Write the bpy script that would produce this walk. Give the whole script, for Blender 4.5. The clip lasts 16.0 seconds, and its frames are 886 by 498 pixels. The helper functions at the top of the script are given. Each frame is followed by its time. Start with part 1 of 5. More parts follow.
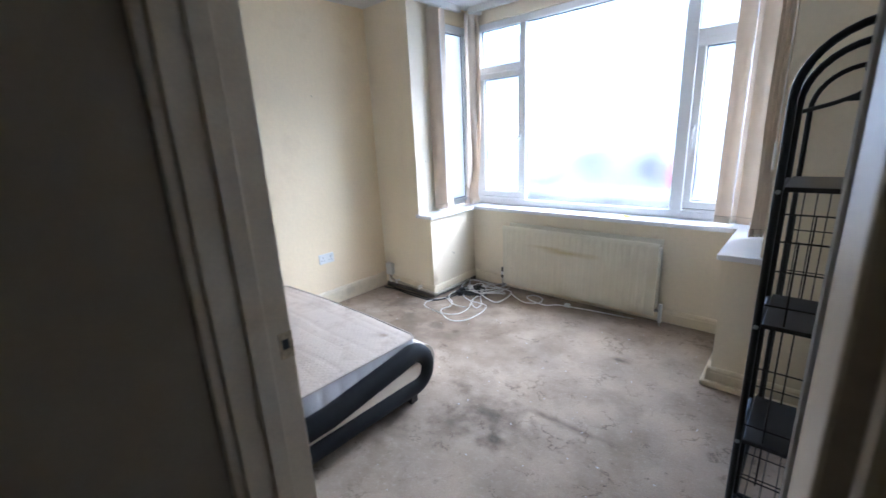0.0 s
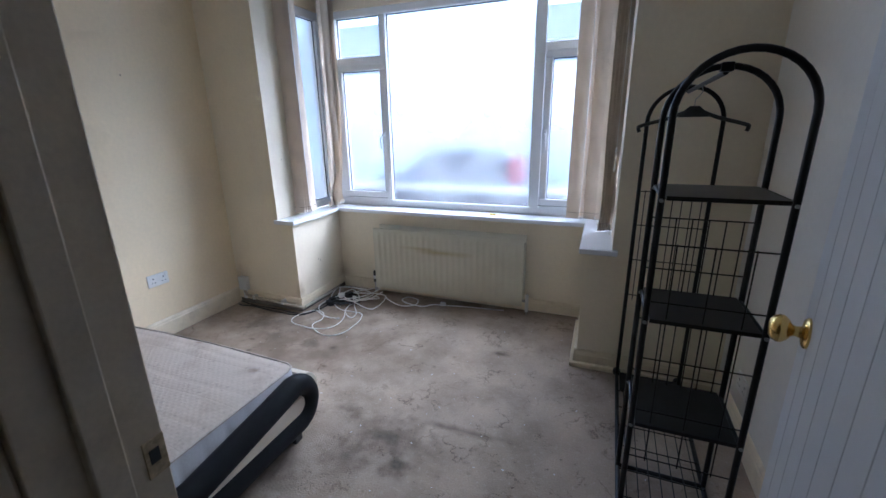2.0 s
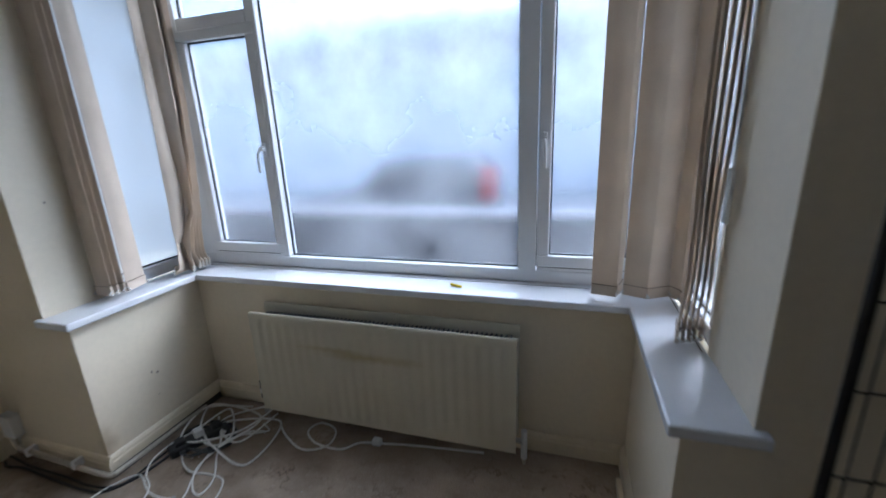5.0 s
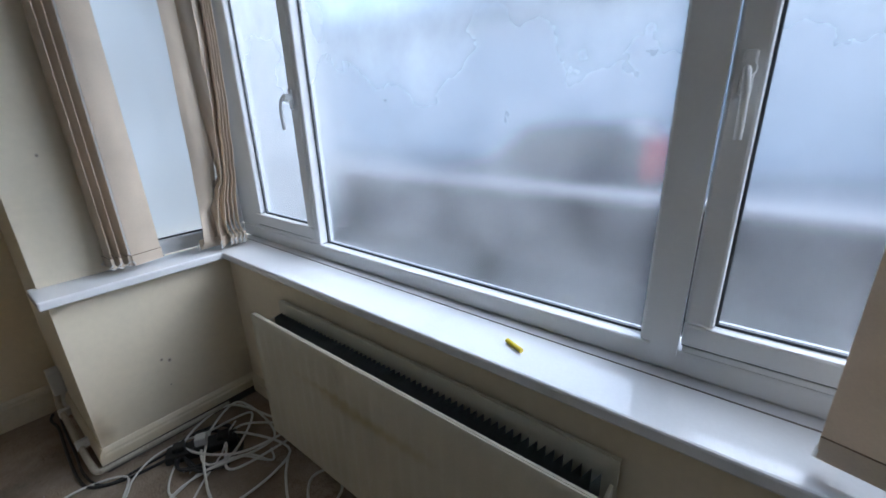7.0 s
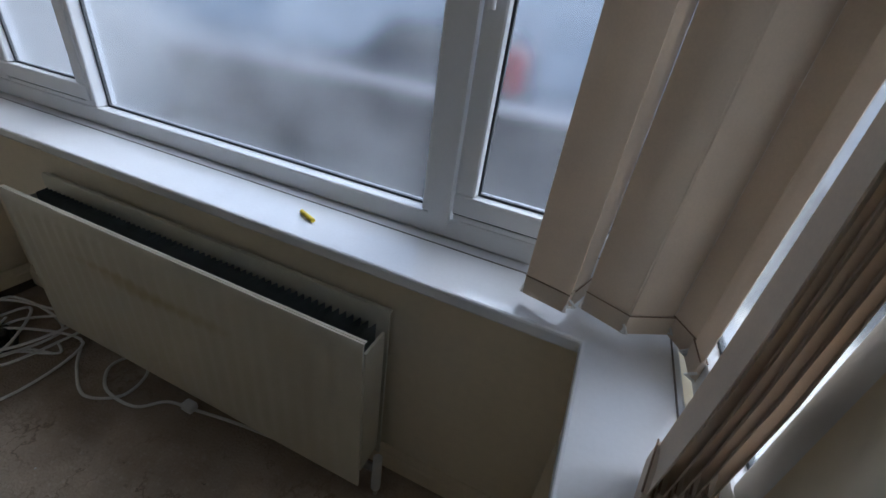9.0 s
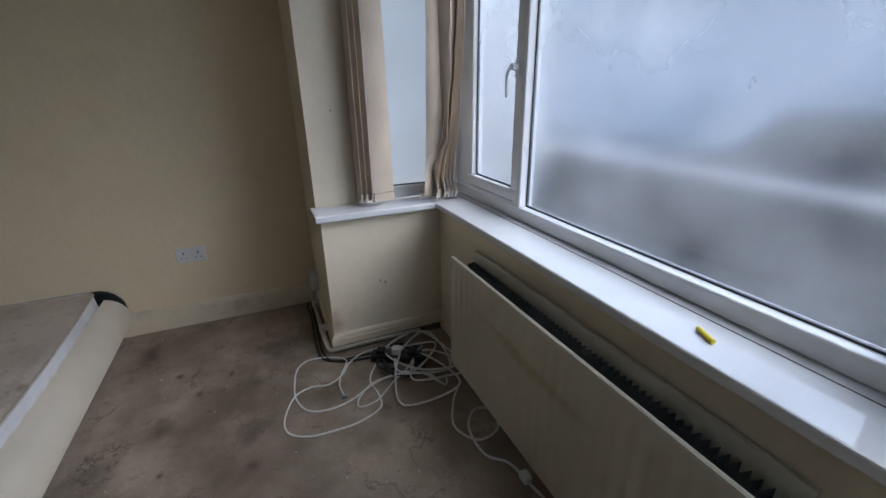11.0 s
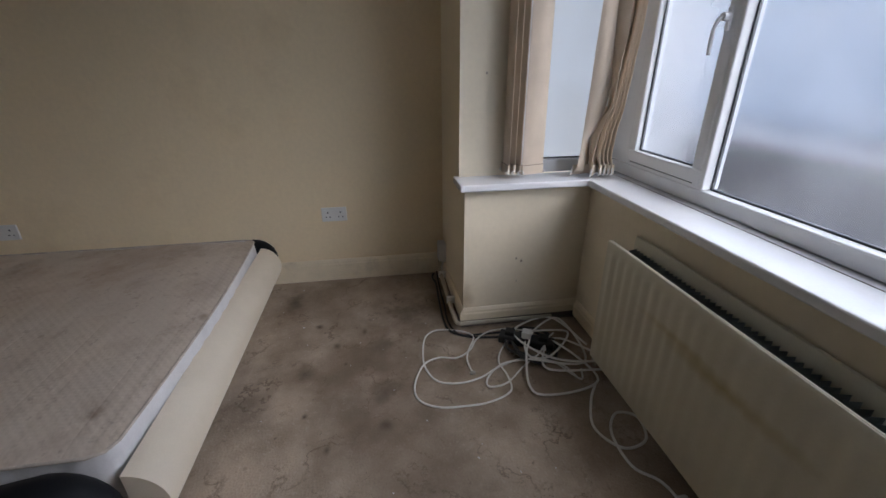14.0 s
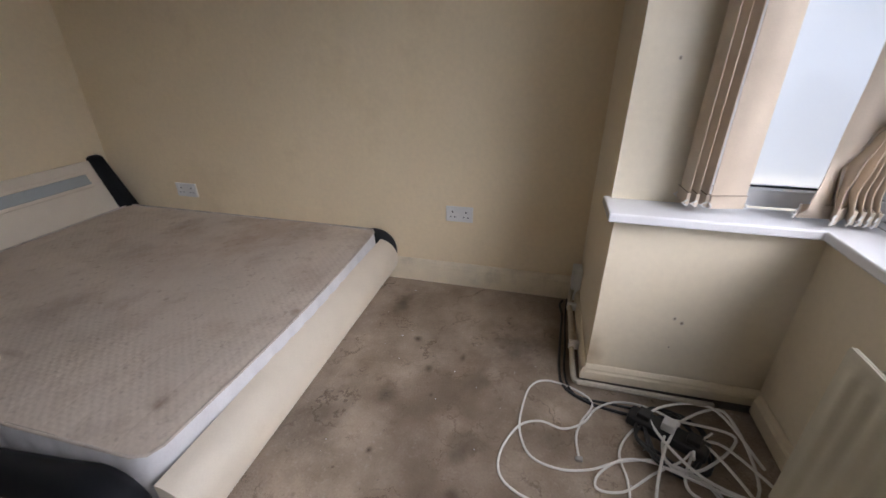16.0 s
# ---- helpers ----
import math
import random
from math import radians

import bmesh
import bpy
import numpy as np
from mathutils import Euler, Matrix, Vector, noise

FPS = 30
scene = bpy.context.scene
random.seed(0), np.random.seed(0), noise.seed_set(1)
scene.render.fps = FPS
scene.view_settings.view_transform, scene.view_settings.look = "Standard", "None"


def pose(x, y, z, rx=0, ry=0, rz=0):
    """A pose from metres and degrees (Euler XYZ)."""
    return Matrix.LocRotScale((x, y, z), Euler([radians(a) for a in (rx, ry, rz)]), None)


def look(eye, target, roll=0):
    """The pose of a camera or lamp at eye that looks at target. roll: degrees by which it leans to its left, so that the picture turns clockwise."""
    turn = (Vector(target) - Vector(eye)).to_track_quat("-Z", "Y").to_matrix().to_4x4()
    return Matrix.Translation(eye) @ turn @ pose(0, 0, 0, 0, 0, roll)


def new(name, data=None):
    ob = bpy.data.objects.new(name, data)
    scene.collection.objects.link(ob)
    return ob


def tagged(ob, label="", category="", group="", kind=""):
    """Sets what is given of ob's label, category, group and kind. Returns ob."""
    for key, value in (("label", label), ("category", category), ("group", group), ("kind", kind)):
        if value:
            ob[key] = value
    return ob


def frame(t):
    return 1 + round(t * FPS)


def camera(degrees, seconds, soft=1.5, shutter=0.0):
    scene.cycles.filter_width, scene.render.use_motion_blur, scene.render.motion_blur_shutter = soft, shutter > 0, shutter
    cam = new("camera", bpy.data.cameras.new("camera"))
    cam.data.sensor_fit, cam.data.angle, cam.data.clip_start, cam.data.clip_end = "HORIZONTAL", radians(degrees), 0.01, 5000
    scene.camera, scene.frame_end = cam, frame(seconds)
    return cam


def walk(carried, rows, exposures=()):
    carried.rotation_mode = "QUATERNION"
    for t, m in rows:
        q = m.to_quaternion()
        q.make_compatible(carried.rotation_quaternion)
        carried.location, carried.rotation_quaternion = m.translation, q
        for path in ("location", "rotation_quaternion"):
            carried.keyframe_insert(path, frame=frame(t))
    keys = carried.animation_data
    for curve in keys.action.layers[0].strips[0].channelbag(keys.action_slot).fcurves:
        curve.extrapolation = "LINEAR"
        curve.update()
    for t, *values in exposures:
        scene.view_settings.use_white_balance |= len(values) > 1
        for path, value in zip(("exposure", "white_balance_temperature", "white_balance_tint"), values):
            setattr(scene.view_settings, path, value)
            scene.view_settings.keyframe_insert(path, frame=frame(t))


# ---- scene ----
cam = camera(94.2, 16.0, 1.5, 0.5)
EXPOSURES = [(0, 3.6, 5260, 10), (0.8, 3.25, 5235, 9.9), (1.5, 2.95, 5207, 9.7), (2, 2.82, 5172, 11.3), (2.5, 2.72, 5138, 11.9), (3.5, 2.45, 5170, 13.0), (5.8, 1.8, 5500, 7), (6.5, 1.79, 5600, 7), (7, 1.62, 5600, 7), (8, 1.25, 5550, 7), (9, 1.19, 5650, 8), (10, 1.39, 5680, 9), (12.3, 1.24, 5930, 11), (13, 1.24, 5880, 12), (14.5, 1.75, 6260, 14), (16, 2.13, 6310, 16)]
PATH = [
    (0, (3.071, -2.518, 1.392), (1.772, -1.089, 0.87), -2.9),
    (0.5, (3.001, -2.437, 1.386), (1.879, -0.89, 0.795), -1.1),
    (1, (2.909, -2.46, 1.41), (2.066, -0.759, 0.781), -3.4),
    (1.5, (2.855, -2.468, 1.412), (2.17, -0.693, 0.795), -1.4),
    (2, (2.841, -2.458, 1.426), (2.15, -0.67, 0.855), -0.9),
    (2.5, (2.826, -2.363, 1.405), (2.159, -0.566, 0.833), -1.5),
    (3, (2.823, -2.127, 1.4), (2.174, -0.306, 0.887), -2.1),
    (3.5, (2.794, -1.934, 1.398), (2.171, -0.093, 0.925), -2.7),
    (3.7, (2.769, -1.843, 1.391), (2.184, 0.003, 0.891), -2.6),
    (5.8, (2.439, -0.581, 1.408), (1.865, 1.256, 0.864), -2.3),
    (6, (2.441, -0.523, 1.388), (1.743, 1.276, 0.865), -2.0),
    (6.5, (2.48, -0.258, 1.331), (1.397, 1.284, 0.662), -1.4),
    (7, (2.485, -0.133, 1.322), (1.296, 1.332, 0.66), -1.8),
    (7.5, (2.553, -0.104, 1.297), (1.246, 1.23, 0.583), 0.4),
    (8, (2.572, -0.127, 1.271), (1.516, 1.34, 0.416), 1.7),
    (8.5, (2.597, -0.137, 1.27), (1.725, 1.402, 0.337), 5.7),
    (9, (2.682, -0.078, 1.255), (2.121, 1.545, 0.229), 8.6),
    (9.5, (2.637, -0.099, 1.234), (1.449, 1.275, 0.396), 3.9),
    (10, (2.57, -0.177, 1.248), (1.002, 0.706, 0.376), 1.6),
    (12.3, (2.547, -0.237, 1.327), (0.743, 0.396, 0.738), -1.5),
    (12.5, (2.524, -0.263, 1.332), (0.687, 0.256, 0.736), -1.9),
    (13, (2.474, -0.321, 1.301), (0.596, 0.035, 0.713), -1.6),
    (13.5, (2.433, -0.354, 1.261), (0.587, -0.043, 0.558), -1.4),
    (14, (2.406, -0.37, 1.218), (0.595, -0.091, 0.416), -0.5),
    (14.5, (2.311, -0.439, 1.225), (0.508, -0.127, 0.416), -0.4),
    (15, (2.231, -0.447, 1.2), (0.412, -0.208, 0.403), -0.3),
    (15.5, (2.054, -0.308, 1.235), (0.257, -0.517, 0.383), 0.1),
    (16, (2.018, -0.248, 1.224), (0.272, -0.677, 0.348), 0.1),
]
walk(cam, [(t, look(eye, target, roll)) for t, eye, target, roll in PATH], EXPOSURES)

# ---- world and light ----
world = bpy.data.worlds.new("sky")
scene.world = world
world.use_nodes = True
_nt = world.node_tree
_bg = _nt.nodes["Background"]
_sky = _nt.nodes.new("ShaderNodeTexSky")
_sky.sky_type = "NISHITA"
_sky.sun_disc = False
_sky.sun_elevation = radians(42)
_sky.sun_rotation = radians(29)
_sky.air_density, _sky.dust_density, _sky.ozone_density = 1.2, 2.2, 2.5
_nt.links.new(_sky.outputs[0], _bg.inputs[0])
_bg.inputs[1].default_value = 0.112
_sun = bpy.data.lights.new("sun", "SUN")
_sun.energy, _sun.angle, _sun.color = 1.05, radians(80), (0.94, 0.97, 1.0)
sun = new("sun", _sun)
sun.matrix_world = look((0, 0, 0), (-math.sin(radians(29)), -math.cos(radians(29)), -math.tan(radians(42))))


# ---- materials ----
def mat(name, base, rough=0.6, metal=0.0, var=0.12, scale=6.0, fine=120.0, bump=0.15, dist=0.002, dirt=None, dirt_amount=0.0, dirt_scale=3.0, spec=0.5):
    """Paint, plastic, cloth or metal with broad and fine variation, relief and stains."""
    m = bpy.data.materials.new(name)
    m.use_nodes = True
    nt = m.node_tree
    n, l = nt.nodes, nt.links
    b = n["Principled BSDF"]
    tc = n.new("ShaderNodeTexCoord")
    broad = n.new("ShaderNodeTexNoise")
    broad.inputs["Scale"].default_value, broad.inputs["Detail"].default_value = scale, 6
    small = n.new("ShaderNodeTexNoise")
    small.inputs["Scale"].default_value, small.inputs["Detail"].default_value = fine, 4
    l.new(tc.outputs["Object"], broad.inputs["Vector"])
    l.new(tc.outputs["Object"], small.inputs["Vector"])
    ramp = n.new("ShaderNodeMapRange")
    ramp.inputs["From Min"].default_value, ramp.inputs["From Max"].default_value = 0.3, 0.7
    ramp.inputs["To Min"].default_value, ramp.inputs["To Max"].default_value = 1 - var, 1 + var * 0.5
    l.new(broad.outputs["Fac"], ramp.inputs["Value"])
    tint = n.new("ShaderNodeVectorMath")
    tint.operation = "SCALE"
    tint.inputs[0].default_value = base
    l.new(ramp.outputs[0], tint.inputs["Scale"])
    grain = n.new("ShaderNodeMapRange")
    grain.inputs["From Min"].default_value, grain.inputs["From Max"].default_value = 0.25, 0.75
    grain.inputs["To Min"].default_value, grain.inputs["To Max"].default_value = 1 - var * 0.6, 1 + var * 0.3
    l.new(small.outputs["Fac"], grain.inputs["Value"])
    both = n.new("ShaderNodeVectorMath")
    both.operation = "SCALE"
    l.new(tint.outputs[0], both.inputs[0])
    l.new(grain.outputs[0], both.inputs["Scale"])
    colour = both.outputs[0]
    if dirt:
        stain = n.new("ShaderNodeTexNoise")
        stain.inputs["Scale"].default_value, stain.inputs["Detail"].default_value, stain.inputs["Roughness"].default_value = dirt_scale, 8, 0.65
        l.new(tc.outputs["Object"], stain.inputs["Vector"])
        edge = n.new("ShaderNodeMapRange")
        edge.inputs["From Min"].default_value, edge.inputs["From Max"].default_value = 0.55, 0.75
        edge.inputs["To Max"].default_value = dirt_amount
        l.new(stain.outputs["Fac"], edge.inputs["Value"])
        mix = n.new("ShaderNodeMix")
        mix.data_type = "RGBA"
        l.new(edge.outputs[0], mix.inputs["Factor"])
        l.new(colour, mix.inputs["A"])
        mix.inputs["B"].default_value = (*dirt, 1)
        colour = mix.outputs["Result"]
    l.new(colour, b.inputs["Base Color"])
    b.inputs["Roughness"].default_value, b.inputs["Metallic"].default_value = rough, metal
    b.inputs["Specular IOR Level"].default_value = spec
    if bump:
        bm_ = n.new("ShaderNodeBump")
        bm_.inputs["Strength"].default_value, bm_.inputs["Distance"].default_value = bump, dist
        l.new(small.outputs["Fac"], bm_.inputs["Height"])
        l.new(bm_.outputs[0], b.inputs["Normal"])
    return m


M_WALL = mat("cream_wall_paint", (0.88, 0.74, 0.51), 0.62, var=0.07, scale=1.5, fine=45, bump=0.14, dist=0.0015, dirt=(0.55, 0.41, 0.23), dirt_amount=0.42, dirt_scale=1.5)
M_BAY = mat("pale_cream_bay_paint", (0.86, 0.77, 0.6), 0.5, var=0.06, scale=1.5, fine=45, bump=0.12, dist=0.0015, dirt=(0.6, 0.47, 0.28), dirt_amount=0.25, dirt_scale=1.8)
M_EASTWALL = mat("off_white_wall_paint", (0.76, 0.725, 0.66), 0.42, var=0.05, scale=1.5, fine=45, bump=0.1, dist=0.0015, dirt=(0.5, 0.42, 0.3), dirt_amount=0.2, dirt_scale=1.5)
M_CEIL = mat("white_ceiling_paint", (0.8, 0.79, 0.75), 0.8, var=0.04)
M_TRIM = mat("cream_gloss_trim", (0.83, 0.73, 0.55), 0.35, var=0.08, scale=9, dirt=(0.3, 0.24, 0.16), dirt_amount=0.35, dirt_scale=7)
M_FRAME = mat("cream_door_frame_paint", (0.7, 0.6, 0.45), 0.4, var=0.1, scale=5, dirt=(0.25, 0.2, 0.14), dirt_amount=0.3, dirt_scale=5)
# cream paint darkened, so the hall's dimness is part of the colour
M_HALL = mat("hall_wall_paint_shade_in_colour", (0.3, 0.25, 0.18), 0.7, var=0.06)
M_CARPET = mat("worn_beige_carpet", (0.505, 0.408, 0.315), 0.95, var=0.2, scale=4, fine=130, bump=0.8, dist=0.006, dirt=(0.14, 0.11, 0.08), dirt_amount=0.55, dirt_scale=2.2, spec=0.1)
M_UPVC = mat("white_upvc", (0.82, 0.83, 0.84), 0.28, var=0.03, bump=0.03)
M_SILL = mat("white_gloss_sill", (0.84, 0.85, 0.87), 0.09, var=0.04, scale=4, bump=0.03, dirt=(0.5, 0.48, 0.44), dirt_amount=0.2)
M_SEAL = mat("dark_rubber_seal", (0.05, 0.055, 0.06), 0.6)
M_RAD = mat("cream_radiator_enamel", (0.7, 0.66, 0.53), 0.35, var=0.05, bump=0.04, dirt=(0.42, 0.34, 0.17), dirt_amount=0.12, dirt_scale=2)
M_FIN = mat("dusty_grey_radiator_fins", (0.15, 0.17, 0.165), 0.7, dirt=(0.1, 0.09, 0.08), dirt_amount=0.5, dirt_scale=12)
M_BLACK = mat("black_enamelled_tube", (0.01, 0.01, 0.011), 0.36, var=0.2, bump=0.03, spec=0.3)
M_BOARD = mat("black_laminate_shelf", (0.018, 0.017, 0.017), 0.3, var=0.2, scale=20, bump=0.05, dirt=(0.06, 0.055, 0.05), dirt_amount=0.25, dirt_scale=9, spec=0.28)
M_LEATHER = mat("black_faux_leather", (0.014, 0.015, 0.018), 0.55, var=0.2, fine=220, bump=0.25, dist=0.001, spec=0.14)
M_CREAM = mat("cream_faux_leather", (0.73, 0.65, 0.53), 0.42, var=0.06, fine=220, bump=0.2, dist=0.001, dirt=(0.45, 0.37, 0.25), dirt_amount=0.3, dirt_scale=6)
M_MATT = mat("stained_mattress_ticking", (0.62, 0.535, 0.452), 0.9, var=0.1, scale=3, fine=90, bump=0.3, dist=0.003, dirt=(0.27, 0.2, 0.15), dirt_amount=0.6, dirt_scale=2.6, spec=0.1)
M_MATTSIDE = mat("pale_mattress_border", (0.74, 0.735, 0.74), 0.85, var=0.08, spec=0.15)
M_SLAT = mat("cream_blind_fabric", (0.75, 0.645, 0.525), 0.85, var=0.08, scale=8, fine=260, bump=0.2, dist=0.001, spec=0.15)
M_PLASTIC = mat("white_plastic", (0.78, 0.77, 0.74), 0.35, var=0.05, bump=0.02)
M_CABLE = mat("white_cable_sheath", (0.8, 0.78, 0.73), 0.45, var=0.08, scale=12)
M_BLACKPLASTIC = mat("black_plastic", (0.02, 0.02, 0.02), 0.45)
M_BRASS = mat("polished_brass", (0.78, 0.56, 0.2), 0.18, 1.0, var=0.1, bump=0.03)
M_STEEL = mat("dull_steel", (0.45, 0.44, 0.42), 0.35, 1.0, var=0.15)
M_DOOR = mat("white_door_paint", (0.64, 0.64, 0.64), 0.38, var=0.04, scale=3, bump=0.05, dirt=(0.45, 0.42, 0.38), dirt_amount=0.2, dirt_scale=8)
M_WORN = mat("worn_brass_plate", (0.62, 0.5, 0.33), 0.5, 0.5, var=0.3, scale=60)
M_STITCH = mat("brown_stitching", (0.3, 0.21, 0.14), 0.9, var=0.2)
M_PIPING = mat("grubby_beige_piping", (0.58, 0.51, 0.44), 0.9, var=0.3, scale=12)
M_YELLOW = mat("yellow_plastic", (0.85, 0.65, 0.03), 0.4)


def blotch(m, centre, radii, colour, strength, ragged=0.35, grain=9.0):
    """A ragged stain of its own shape at a place, over what the material has."""
    n, l = m.node_tree.nodes, m.node_tree.links
    b = n["Principled BSDF"]
    before = b.inputs["Base Color"].links[0].from_socket
    tc = n.new("ShaderNodeTexCoord")
    sub, div, length = n.new("ShaderNodeVectorMath"), n.new("ShaderNodeVectorMath"), n.new("ShaderNodeVectorMath")
    sub.operation, div.operation, length.operation = "SUBTRACT", "DIVIDE", "LENGTH"
    sub.inputs[1].default_value, div.inputs[1].default_value = centre, radii
    l.new(tc.outputs["Object"], sub.inputs[0])
    l.new(sub.outputs[0], div.inputs[0])
    l.new(div.outputs[0], length.inputs[0])
    noise_ = n.new("ShaderNodeTexNoise")
    noise_.inputs["Scale"].default_value, noise_.inputs["Detail"].default_value = grain, 7
    l.new(tc.outputs["Object"], noise_.inputs["Vector"])
    add = n.new("ShaderNodeMath")
    add.operation = "MULTIPLY_ADD"
    add.inputs[1].default_value = ragged * 4
    l.new(noise_.outputs["Fac"], add.inputs[0])
    l.new(length.outputs["Value"], add.inputs[2])
    fall = n.new("ShaderNodeMapRange")
    fall.interpolation_type = "SMOOTHSTEP"
    fall.inputs["From Min"].default_value, fall.inputs["From Max"].default_value = ragged * 2 - 0.1 - 0.25 * ragged, 1.1 + ragged * 2 + 0.25 * ragged
    fall.inputs["To Min"].default_value, fall.inputs["To Max"].default_value = strength, 0.0
    l.new(add.outputs[0], fall.inputs["Value"])
    mix = n.new("ShaderNodeMix")
    mix.data_type = "RGBA"
    l.new(fall.outputs[0], mix.inputs["Factor"])
    l.new(before, mix.inputs["A"])
    mix.inputs["B"].default_value = (*colour, 1)
    l.new(mix.outputs["Result"], b.inputs["Base Color"])


def speckle(m, scale, lo, hi, colour, amount):
    """Irregular small stains strewn over a surface."""
    n, l = m.node_tree.nodes, m.node_tree.links
    b = n["Principled BSDF"]
    before = b.inputs["Base Color"].links[0].from_socket
    tc, noise_ = n.new("ShaderNodeTexCoord"), n.new("ShaderNodeTexNoise")
    noise_.inputs["Scale"].default_value, noise_.inputs["Detail"].default_value, noise_.inputs["Roughness"].default_value = scale, 6, 0.6
    l.new(tc.outputs["Object"], noise_.inputs["Vector"])
    edge = n.new("ShaderNodeMapRange")
    edge.inputs["From Min"].default_value, edge.inputs["From Max"].default_value, edge.inputs["To Max"].default_value = lo, hi, amount
    l.new(noise_.outputs["Fac"], edge.inputs["Value"])
    mix = n.new("ShaderNodeMix")
    mix.data_type = "RGBA"
    l.new(edge.outputs[0], mix.inputs["Factor"])
    l.new(before, mix.inputs["A"])
    mix.inputs["B"].default_value = (*colour, 1)
    l.new(mix.outputs["Result"], b.inputs["Base Color"])


def tidemark(m, scale, width, colour, amount):
    """Thin dried edges of old spills, broken up by a second noise."""
    n, l = m.node_tree.nodes, m.node_tree.links
    b = n["Principled BSDF"]
    before = b.inputs["Base Color"].links[0].from_socket
    tc, line_, gaps = n.new("ShaderNodeTexCoord"), n.new("ShaderNodeTexNoise"), n.new("ShaderNodeTexNoise")
    line_.inputs["Scale"].default_value, line_.inputs["Detail"].default_value, line_.inputs["Roughness"].default_value = scale, 9, 0.6
    gaps.inputs["Scale"].default_value, gaps.inputs["Detail"].default_value = scale * 1.7, 4
    l.new(tc.outputs["Object"], line_.inputs["Vector"])
    l.new(tc.outputs["Object"], gaps.inputs["Vector"])
    off, size, band, some, both = (n.new("ShaderNodeMath"), n.new("ShaderNodeMath"), n.new("ShaderNodeMapRange"), n.new("ShaderNodeMapRange"), n.new("ShaderNodeMath"))
    off.operation, size.operation, both.operation = "SUBTRACT", "ABSOLUTE", "MULTIPLY"
    off.inputs[1].default_value = 0.5
    l.new(line_.outputs["Fac"], off.inputs[0])
    l.new(off.outputs[0], size.inputs[0])
    band.inputs["From Min"].default_value, band.inputs["From Max"].default_value = 0.0, width
    band.inputs["To Min"].default_value, band.inputs["To Max"].default_value = amount, 0.0
    l.new(size.outputs[0], band.inputs["Value"])
    some.inputs["From Min"].default_value, some.inputs["From Max"].default_value = 0.5, 0.62
    l.new(gaps.outputs["Fac"], some.inputs["Value"])
    l.new(band.outputs[0], both.inputs[0])
    l.new(some.outputs[0], both.inputs[1])
    mix = n.new("ShaderNodeMix")
    mix.data_type = "RGBA"
    l.new(both.outputs[0], mix.inputs["Factor"])
    l.new(before, mix.inputs["A"])
    mix.inputs["B"].default_value = (*colour, 1)
    l.new(mix.outputs["Result"], b.inputs["Base Color"])


def glass_mat(name, rough, veil, tint=(0.77, 0.83, 0.91), mist=(0.97, 0.98, 1.0)):
    """Glass with condensation: a blurred view through it, and a thin white veil that scatters daylight.
    The mist is patchy and thicker towards the top."""
    m = bpy.data.materials.new(name)
    m.use_nodes = True
    n, l = m.node_tree.nodes, m.node_tree.links
    b = n["Principled BSDF"]
    b.inputs["Base Color"].default_value = (*tint, 1)
    b.inputs["Transmission Weight"].default_value = 1.0
    b.inputs["IOR"].default_value = 1.3
    tc = n.new("ShaderNodeTexCoord")

    noise_ = n.new("ShaderNodeTexNoise")
    noise_.inputs["Scale"].default_value, noise_.inputs["Detail"].default_value = 4.5, 6
    l.new(tc.outputs["Object"], noise_.inputs["Vector"])
    mist_ = noise_.outputs["Fac"]
    r = n.new("ShaderNodeMapRange")
    r.inputs["From Min"].default_value, r.inputs["From Max"].default_value = 0.1, 0.9
    r.inputs["To Min"].default_value, r.inputs["To Max"].default_value = rough * 0.92, rough * 1.08
    l.new(mist_, r.inputs["Value"])
    l.new(r.outputs[0], b.inputs["Roughness"])
    tr = n.new("ShaderNodeBsdfTranslucent")
    tr.inputs["Color"].default_value = (*mist, 1)
    v = n.new("ShaderNodeMapRange")
    v.inputs["From Min"].default_value, v.inputs["From Max"].default_value = 0.2, 0.8
    v.inputs["To Min"].default_value, v.inputs["To Max"].default_value = 0.0, min(1.0, veil * 2.2)
    l.new(mist_, v.inputs["Value"])
    # condensation lies thickest on the upper half of a pane
    xyz, high, most = n.new("ShaderNodeSeparateXYZ"), n.new("ShaderNodeMapRange"), n.new("ShaderNodeMath")
    l.new(tc.outputs["Object"], xyz.inputs[0])
    high.inputs["From Min"].default_value, high.inputs["From Max"].default_value = 1.15, 2.1
    high.inputs["To Min"].default_value, high.inputs["To Max"].default_value = 0.0, min(0.4, veil * 3)
    l.new(xyz.outputs["Z"], high.inputs["Value"])
    most.operation = "ADD"
    most.use_clamp = True
    l.new(v.outputs[0], most.inputs[0])
    l.new(high.outputs[0], most.inputs[1])
    mix = n.new("ShaderNodeMixShader")
    l.new(most.outputs[0], mix.inputs[0])
    l.new(b.outputs[0], mix.inputs[1])
    l.new(tr.outputs[0], mix.inputs[2])
    l.new(mix.outputs[0], n["Material Output"].inputs["Surface"])
    return m


def thin_cloth(m, share):
    """Lets light glow through a thin fabric."""
    n, l = m.node_tree.nodes, m.node_tree.links
    b = n["Principled BSDF"]
    tr = n.new("ShaderNodeBsdfTranslucent")
    l.new(b.inputs["Base Color"].links[0].from_socket, tr.inputs["Color"])
    mix = n.new("ShaderNodeMixShader")
    mix.inputs[0].default_value = share
    l.new(b.outputs[0], mix.inputs[1])
    l.new(tr.outputs[0], mix.inputs[2])
    l.new(mix.outputs[0], n["Material Output"].inputs["Surface"])


